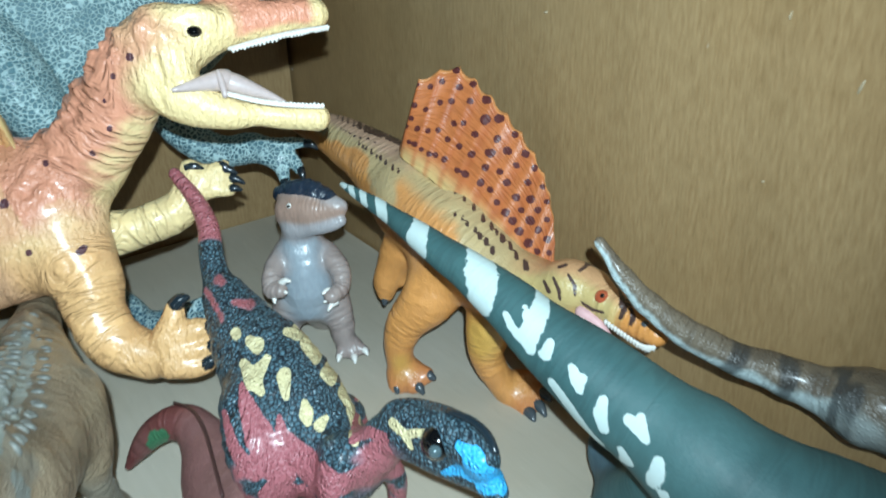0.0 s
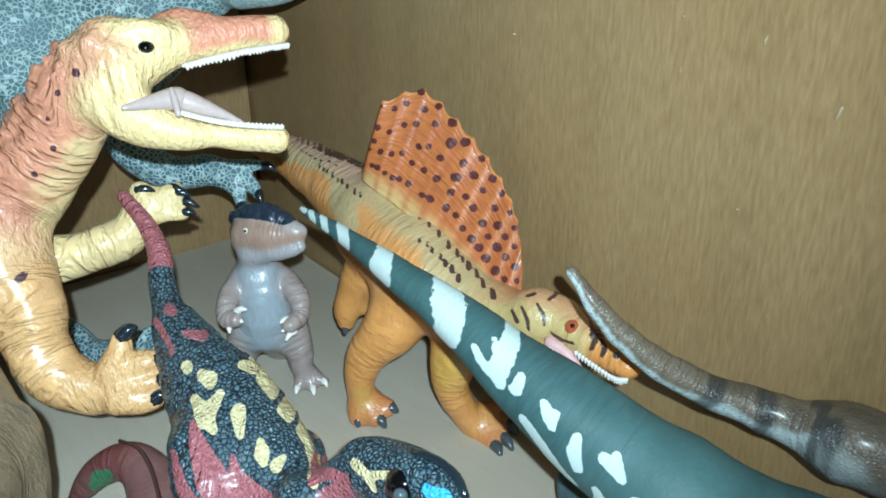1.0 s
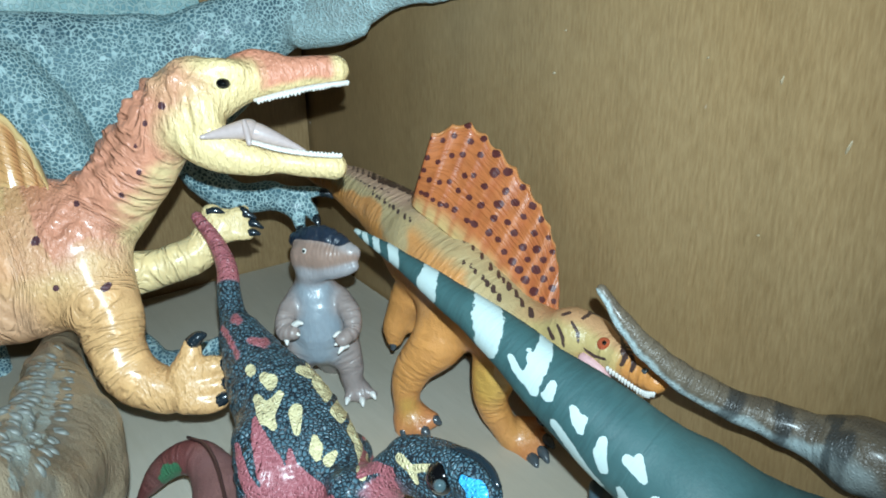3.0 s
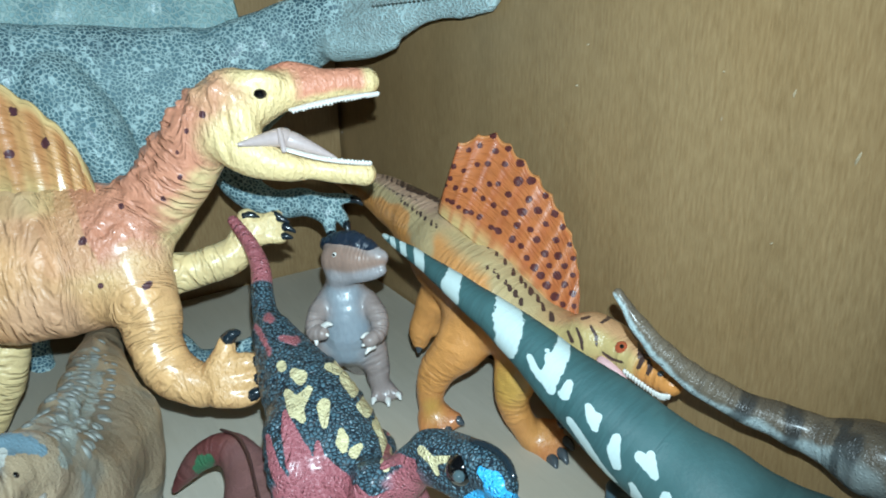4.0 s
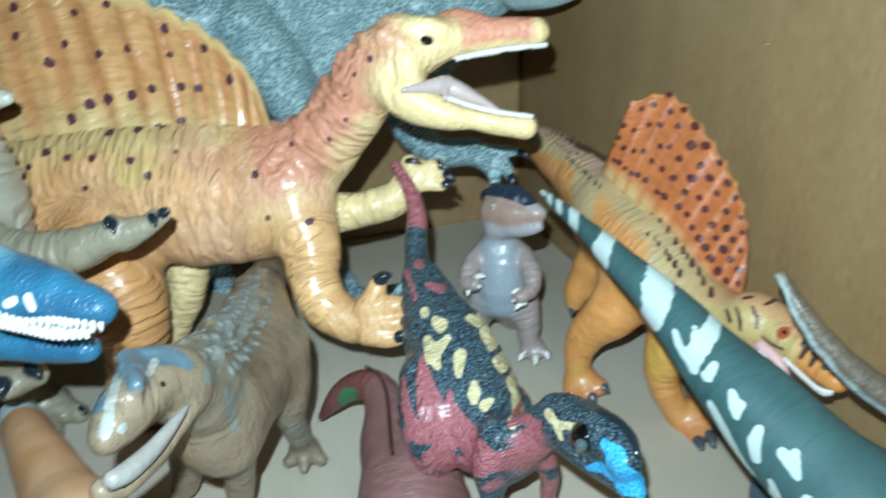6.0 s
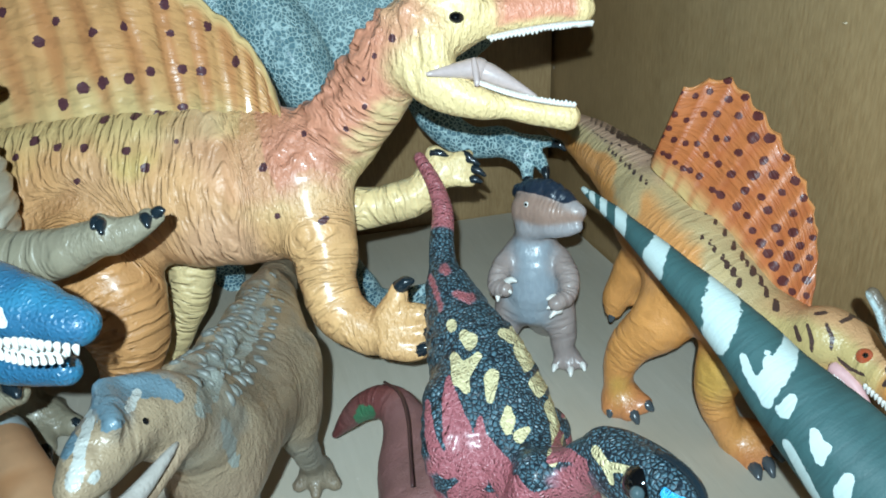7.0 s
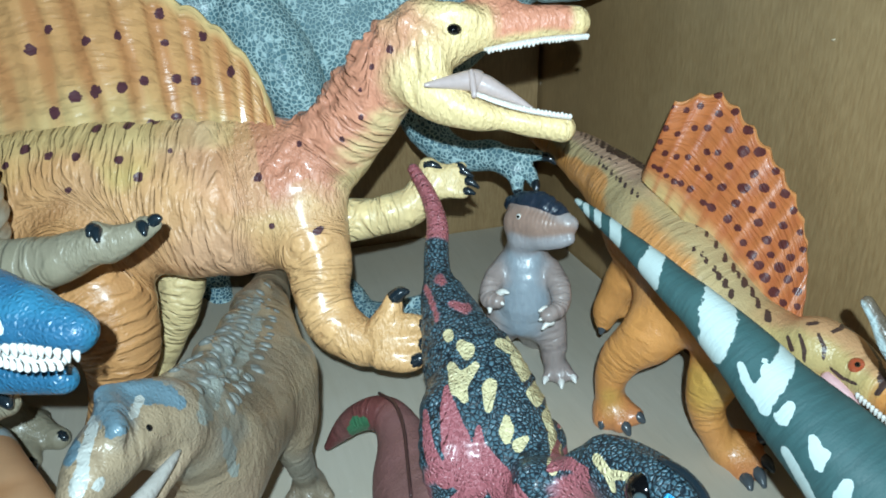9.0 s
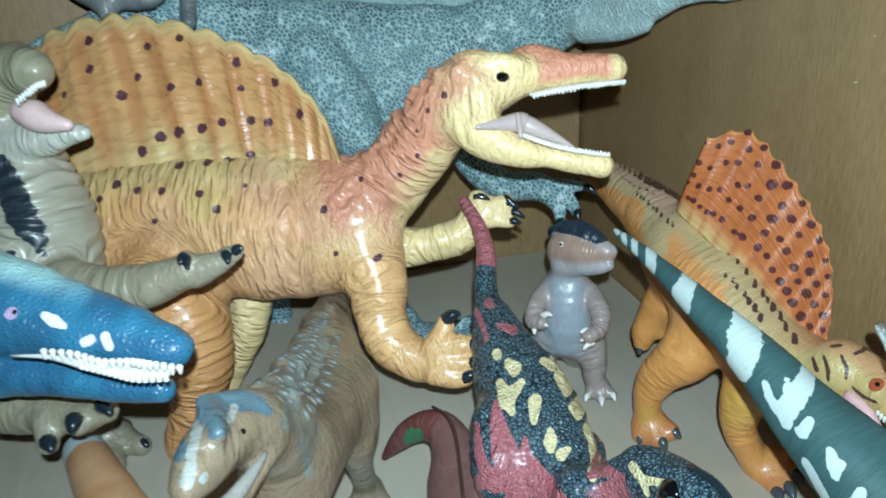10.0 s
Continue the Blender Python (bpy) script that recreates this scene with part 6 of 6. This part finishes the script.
    toy.limb("foot", [(-0.5086, 0.1118, 0.0229, 0.0121), (-0.4573, 0.1205, 0.0185, 0.0091), (-0.4331, 0.1279, 0.0168, 0.0073), (-0.4237, 0.1322, 0.0157, 0.0058)], 0.006)
    for toe in ([(-0.4331, 0.1279, 0.0168, 0.0066), (-0.4050, 0.1400, 0.0262, 0.0049), (-0.3904, 0.1489, 0.0335, 0.0038)], [(-0.4331, 0.1279, 0.0168, 0.0066), (-0.4120, 0.1409, 0.0288, 0.0050), (-0.4006, 0.1517, 0.0375, 0.0039)]):
        toy.limb("foot", toe, 0.004)
    toy.limb("hind_foot", [(-0.5338, 0.0398, -0.0030, 0.0119), (-0.5174, 0.0443, -0.0056, 0.0094), (-0.5109, 0.0382, -0.0138, 0.0047)], 0.006)
    toy.limb("hind_foot", [(-0.5142, 0.0503, 0.0906, 0.0162), (-0.5337, 0.0421, 0.0405, 0.0132), (-0.5338, 0.0398, -0.0030, 0.0111)], 0.006)

    def paint(t):
        c = flood(t, srgb(86, 130, 142))
        c = blend(c, srgb(48, 88, 104), 0.8 * smooth01(noise3(t.v, 30, 2), -0.1, 0.5))
        c = blend(c, srgb(176, 200, 198), t.near("throat", "jaw", "head", soft=0.012) * 0.8)
        c = blend(c, srgb(64, 110, 130), t.near("foot", "hind_foot", "shin", soft=0.01))
        c = blend(c, srgb(150, 158, 156), t.near("head", "jaw", soft=0.006) * 0.4)
        return {"paint": c}

    toy.build(0.0018, skin("blue_vinyl", rough=0.5, coat=0.1, lattice=True, scales=0.0005, scale_mm=2.6, groove=srgb(180, 212, 214), groove_amount=1.0, groove_width=(0.05, 0.18)), paint,
              lambda t: 0.0012 * noise3(t.v, 60, 1))

    def sail_paint(v, s, h):
        c = blend(np.tile(srgb(134, 178, 180), (len(v), 1)), srgb(100, 150, 158), smooth01(noise3(v, 50, 3), -0.2, 0.5))
        return {"paint": blend(c, srgb(86, 128, 140), smooth01(h, 0.12, 0.0))}

    toy.sheet("sail", [(-0.5346, -0.0319, 0.2120), (-0.5300, 0.0419, 0.2088), (-0.5310, 0.0900, 0.2059), (-0.5241, 0.1412, 0.2039), (-0.5172, 0.1772, 0.2033), (-0.5075, 0.2047, 0.2019)], [(-0.5521, 0.0052, 0.3037), (-0.5587, 0.0607, 0.3227), (-0.5592, 0.1153, 0.3272), (-0.5460, 0.1610, 0.3042), (-0.5325, 0.1904, 0.2726), (-0.5153, 0.2024, 0.2294)], 0.006,
              skin("blue_sail_vinyl", rough=0.5, coat=0.1, lattice=True, scales=0.0005, scale_mm=3.4, groove=srgb(190, 214, 206), groove_amount=0.55), ribs=12, rib=0.001, scallop=0.02, paint=sail_paint, label="pale blue-green ribbed sail")
    toy.teeth([(-0.4171, 0.2544, 0.2291), (-0.3963, 0.2663, 0.2323), (-0.3708, 0.2778, 0.2358), (-0.3431, 0.2840, 0.2383)], 26, (0, 0, 0.0014), 0.0011, plain("worn_tooth_grey", srgb(140, 156, 156), 0.5, 0.1))
    for a, b in (((-0.4153, 0.2164, 0.0913), (-0.4110, 0.2128, 0.0855)), ((-0.4122, 0.2255, 0.0966), (-0.4065, 0.2247, 0.0914)), ((-0.4156, 0.2326, 0.1105), (-0.4092, 0.2369, 0.1076))):
        toy.claw(a, b, CLAW, 0.003)


blue_toy()


# ---- the beige upright toy ----
def beige_toy():
    toy = Toy("beige_dinosaur", "beige-grey vinyl upright dinosaur with pink open mouth and dark claws")
    toy.limb("torso", [(-0.3846, -0.0728, 0.1629, 0.0213), (-0.3770, -0.0685, 0.1485, 0.0240), (-0.3740, -0.0717, 0.1269, 0.0292), (-0.3787, -0.0902, 0.1005, 0.0346), (-0.3855, -0.1182, 0.0733, 0.0355)], 0.012)
    toy.limb("head", [(-0.3871, -0.0757, 0.1795, 0.0145), (-0.3887, -0.0768, 0.1979, 0.0161), (-0.3829, -0.0664, 0.2115, 0.0127), (-0.3746, -0.0581, 0.2130, 0.0105), (-0.3713, -0.0549, 0.2126, 0.0082)], 0.006)
    toy.limb("jaw", [(-0.3781, -0.0725, 0.1815, 0.0093), (-0.3680, -0.0575, 0.1831, 0.0076), (-0.3615, -0.0460, 0.1857, 0.0055), (-0.3577, -0.0383, 0.1869, 0.0035)], 0.004)
    toy.limb("arm", [(-0.3393, -0.0552, 0.1222, 0.0131), (-0.3298, -0.0399, 0.1227, 0.0112), (-0.3223, -0.0248, 0.1251, 0.0104), (-0.3160, -0.0110, 0.1298, 0.0088), (-0.3133, -0.0021, 0.1341, 0.0068)], 0.008)
    for finger in ([(-0.3134, -0.0046, 0.1327, 0.0063), (-0.3116, -0.0015, 0.1382, 0.0041), (-0.3117, -0.0018, 0.1409, 0.0031)], [(-0.3127, 0.0003, 0.1341, 0.0058), (-0.3082, 0.0113, 0.1385, 0.0038), (-0.3074, 0.0157, 0.1419, 0.0029)], [(-0.3109, 0.0022, 0.1313, 0.0048), (-0.3070, 0.0135, 0.1371, 0.0034), (-0.3062, 0.0199, 0.1417, 0.0026)]):
        toy.limb("arm_finger", finger, 0.003)
    toy.limb("raised_foot", [(-0.3457, -0.1081, 0.0787, 0.0156), (-0.3266, -0.0865, 0.0741, 0.0121), (-0.3123, -0.0676, 0.0763, 0.0089), (-0.3022, -0.0523, 0.0781, 0.0073), (-0.2968, -0.0432, 0.0817, 0.0058)], 0.008)
    for toe in ([(-0.3001, -0.0545, 0.0771, 0.0048), (-0.2936, -0.0536, 0.0784, 0.0043)], [(-0.3055, -0.0691, 0.0753, 0.0058), (-0.2983, -0.0681, 0.0698, 0.0048)]):
        toy.limb("raised_foot", toe, 0.004)
    toy.limb("standing_leg", [(-0.3984, -0.0960, 0.0653, 0.0208), (-0.3934, -0.0814, 0.0373, 0.0146), (-0.3924, -0.0693, 0.0171, 0.0112), (-0.3907, -0.0593, 0.0066, 0.0095)], 0.008)
    for toe in ([(-0.3907, -0.0593, 0.0066, 0.0088), (-0.3808, -0.0454, 0.0054, 0.0056)], [(-0.3887, -0.0634, 0.0070, 0.0081), (-0.3696, -0.0583, 0.0027, 0.0055)], [(-0.3960, -0.0582, 0.0065, 0.0064), (-0.4009, -0.0555, 0.0064, 0.0045)]):
        toy.limb("standing_foot", toe, 0.004)

    def dent(t):
        return 0.0009 * t.calm * np.sin(t.along * 2 * math.pi / 0.0055 + 3 * noise3(t.v, 60, 3)) * t.near("torso", soft=0.01) + 0.0006 * noise3(t.v, 120, 1)

    def paint(t):
        c = flood(t, srgb(146, 137, 114))
        c = blend(c, srgb(166, 162, 146), t.near("torso", "jaw", soft=0.01) * 0.8)
        c = blend(c, srgb(142, 138, 110), t.near("head", soft=0.01) * 0.8)
        c = blend(c, srgb(182, 182, 168), t.near("jaw", soft=0.006))
        patch = t.strokes(([(-0.3671, -0.0767, 0.1745, 0.0040), (-0.3620, -0.0732, 0.1650, 0.0061), (-0.3556, -0.0688, 0.1533, 0.0066), (-0.3497, -0.0642, 0.1427, 0.0035)], [(-0.3553, -0.0702, 0.1517, 0.0013), (-0.3551, -0.0692, 0.1519, 0.0013)], [(-0.3503, -0.0747, 0.1376, 0.0015), (-0.3499, -0.0738, 0.1374, 0.0015)], [(-0.3477, -0.0644, 0.1380, 0.0013), (-0.3466, -0.0632, 0.1363, 0.0010)]), SIDE)
        return {"paint": c, "mark1": patch}

    toy.build(0.0014, skin("beige_vinyl", srgb(34, 46, 54), rough=0.38, coat=0.3, wrinkle=0.0006, wrinkle_mm=2.0, ragged=0.4), paint, dent)
    toy.lathe("mouth", [(-0.3644, -0.0652, 0.1983, 0.0039), (-0.3614, -0.0577, 0.1962, 0.0069), (-0.3564, -0.0513, 0.1938, 0.0054), (-0.3499, -0.0416, 0.1926, 0.0022)], plain("mouth_pale_rose", srgb(226, 188, 182), 0.4, 0.2), 12, "pink mouth lining")
    toy.teeth([(-0.3469, -0.0600, 0.2052), (-0.3460, -0.0554, 0.2085), (-0.3449, -0.0510, 0.2114), (-0.3466, -0.0472, 0.2124)], 10, (0.0004, 0.0002, -0.002), 0.0009)
    for a, b in (((-0.3114, -0.0016, 0.1402), (-0.3037, -0.0009, 0.1386)), ((-0.3074, 0.0152, 0.1414), (-0.3009, 0.0157, 0.1399)), ((-0.3066, 0.0187, 0.1418), (-0.3034, 0.0224, 0.1446)), ((-0.3117, -0.0020, 0.1406), (-0.3063, -0.0039, 0.1401))):
        toy.claw(a, b, CLAW, 0.003)
    for a, b in (((-0.2941, -0.0426, 0.0862), (-0.2862, -0.0391, 0.0858)), ((-0.2932, -0.0546, 0.0818), (-0.2868, -0.0551, 0.0798)), ((-0.2977, -0.0679, 0.0711), (-0.2900, -0.0651, 0.0707)), ((-0.3813, -0.0466, 0.0057), (-0.3759, -0.0411, 0.0071)), ((-0.3699, -0.0588, 0.0030), (-0.3588, -0.0550, 0.0008))):
        toy.claw(a, b, CLAW, 0.0042)


beige_toy()


# ---- the blue toothed head ----
def blue_head_toy():
    toy = Toy("bright_blue_toothed_dinosaur", "bright blue vinyl dinosaur with white teeth and white spots", "toy dinosaur")
    toy.limb("head", [(-0.3270, -0.1139, 0.1347, 0.0220), (-0.3076, -0.0868, 0.1330, 0.0198), (-0.2937, -0.0660, 0.1321, 0.0159), (-0.2809, -0.0462, 0.1307, 0.0130), (-0.2683, -0.0271, 0.1290, 0.0106), (-0.2592, -0.0117, 0.1282, 0.0088), (-0.2556, -0.0071, 0.1279, 0.0071)], 0.008)
    toy.limb("crown", [(-0.3300, -0.1079, 0.1452, 0.0139), (-0.3114, -0.0807, 0.1453, 0.0108), (-0.2963, -0.0580, 0.1428, 0.0084), (-0.2824, -0.0388, 0.1384, 0.0065), (-0.2690, -0.0212, 0.1343, 0.0047)], 0.01)
    toy.limb("jaw", [(-0.3167, -0.1176, 0.1091, 0.0162), (-0.2972, -0.0858, 0.1101, 0.0113), (-0.2837, -0.0626, 0.1116, 0.0084), (-0.2706, -0.0425, 0.1121, 0.0069), (-0.2596, -0.0252, 0.1131, 0.0063), (-0.2532, -0.0139, 0.1132, 0.0054)], 0.003)
    toy.limb("neck", [(-0.3287, -0.1172, 0.1239, 0.0283), (-0.3583, -0.1565, 0.1159, 0.0324), (-0.3958, -0.2064, 0.0936, 0.0351)], 0.02)
    toy.limb("leg", [(-0.3886, -0.2004, 0.0809, 0.0216), (-0.3977, -0.2222, 0.0371, 0.0170), (-0.4187, -0.2402, -0.0029, 0.0137)], 0.02)

    def paint(t):
        c = flood(t, srgb(42, 124, 164))
        c = blend(c, srgb(164, 216, 216), t.near("crown", soft=0.004) * smooth01(t.part["crown"], 1.0, 0.5) * smooth01(t.top["crown"] + 0.25 * noise3(t.v, 90, 2), -0.35, 0.3))
        c = blend(c, srgb(36, 90, 132), 0.6 * smooth01(noise3(t.v, 70, 3), 0.0, 0.5))
        white = t.strokes(([(-0.2738, -0.0516, 0.1407, 0.0013), (-0.2707, -0.0481, 0.1389, 0.0022), (-0.2684, -0.0446, 0.1375, 0.0013)], [(-0.2626, -0.0380, 0.1324, 0.0018), (-0.2620, -0.0354, 0.1337, 0.0018)], [(-0.2600, -0.0300, 0.1347, 0.0021), (-0.2579, -0.0292, 0.1320, 0.0021)]), SIDE)
        pink = t.spots([(-0.2785, -0.0634, 0.1409, 0.0024)], SIDE)
        return {"paint": c, "mark1": white * 1.4, "mark2": pink * 1.4}

    toy.build(0.0013, skin("bright_blue_vinyl", srgb(232, 240, 240), srgb(190, 160, 200), rough=0.36, coat=0.35, scales=0.00035, scale_mm=2.0, ragged=0.2), paint, lambda t: 0.0006 * noise3(t.v, 160, 1))
    toy.lathe("gum", [(-0.2602, -0.0618, 0.1328, 0.0004), (-0.2523, -0.0474, 0.1340, 0.0010), (-0.2445, -0.0340, 0.1322, 0.0020), (-0.2371, -0.0207, 0.1312, 0.0025), (-0.2326, -0.0080, 0.1314, 0.0019)], plain("gum_white", srgb(220, 222, 218), 0.35, 0.3), 8, "white gum line")
    toy.teeth([(-0.2512, -0.0502, 0.1374), (-0.2448, -0.0384, 0.1378), (-0.2374, -0.0288, 0.1371), (-0.2320, -0.0192, 0.1384), (-0.2277, -0.0118, 0.1383), (-0.2262, -0.0023, 0.1357)], 20, (0, 0, -0.0026), 0.0012)
    toy.teeth([(-0.2408, -0.0367, 0.1349), (-0.2336, -0.0271, 0.1346), (-0.2274, -0.0179, 0.1338), (-0.2244, -0.0070, 0.1338)], 15, (0, 0, 0.0024), 0.0010)
    toy.ball("pupil", (-0.2782, -0.0628, 0.1412), 0.0011, EYE)


blue_head_toy()


# ---- the orange pale-tipped piece ----
def orange_tip_toy():
    toy = Toy("orange_pale_tipped_toy", "smooth orange vinyl tail with a pale blue-white tip", "toy dinosaur")
    toy.limb("tail", [(-0.3422, -0.0652, 0.0333, 0.0100), (-0.3127, -0.0553, 0.0363, 0.0119), (-0.2804, -0.0435, 0.0342, 0.0150), (-0.2534, -0.0323, 0.0310, 0.0178)], 0.006)
    toy.limb("body", [(-0.2534, -0.0323, 0.0310, 0.0178), (-0.2393, -0.0256, 0.0158, 0.0248), (-0.2314, -0.0236, -0.0009, 0.0225)], 0.01)

    def paint(t):
        c = blend(flood(t, srgb(214, 158, 112)), srgb(206, 142, 92), smooth01(noise3(t.v, 60, 1), 0.0, 0.6))
        w = np.where(t.near("tail") > 0.5, t.way["tail"], 1.0)
        return {"paint": c, "mark1": np.clip((0.013 - w) / 0.006 + 0.5 * noise3(t.v, 240, 2), -1, 1)}

    toy.build(0.0012, skin("orange_smooth_vinyl", srgb(196, 216, 222), rough=0.4, coat=0.2, ragged=0.3), paint, lambda t: 0.0003 * noise3(t.v, 90, 1))


orange_tip_toy()


# ---- the grey legged toy on the back of the blue one ----
def grey_legged_toy():
    toy = Toy("grey_winged_toy", "grey vinyl winged toy reptile perched behind the yellow sail", "toy reptile")
    toy.limb("leg", [(-0.4979, 0.0132, 0.2554, 0.0078), (-0.4892, 0.0126, 0.2405, 0.0058), (-0.4809, 0.0111, 0.2258, 0.0045), (-0.4761, 0.0104, 0.2170, 0.0045)], 0.004)
    toy.limb("wing", [(-0.5236, -0.0721, 0.2486, 0.0086), (-0.5056, -0.0444, 0.2376, 0.0091), (-0.4941, -0.0344, 0.2278, 0.0065), (-0.4905, -0.0335, 0.2228, 0.0045)], 0.006)
    toy.limb("wing", [(-0.5056, -0.0444, 0.2376, 0.0085), (-0.4954, -0.0230, 0.2326, 0.0084), (-0.4880, -0.0093, 0.2294, 0.0052), (-0.4882, -0.0006, 0.2351, 0.0045), (-0.4909, 0.0115, 0.2436, 0.0052)], 0.006)
    toy.limb("body", [(-0.5261, -0.0572, 0.2634, 0.0164), (-0.5159, -0.0260, 0.2594, 0.0197), (-0.5063, 0.0124, 0.2613, 0.0151)], 0.01)

    def paint(t):
        return {"paint": blend(flood(t, srgb(122, 128, 128)), srgb(96, 104, 108), smooth01(noise3(t.v, 70, 2), 0, 0.5))}

    toy.build(0.0013, skin("grey_wing_vinyl", rough=0.45, coat=0.15, wrinkle=0.0004, wrinkle_mm=1.8), paint, lambda t: 0.0005 * noise3(t.v, 120, 1))


grey_legged_toy()
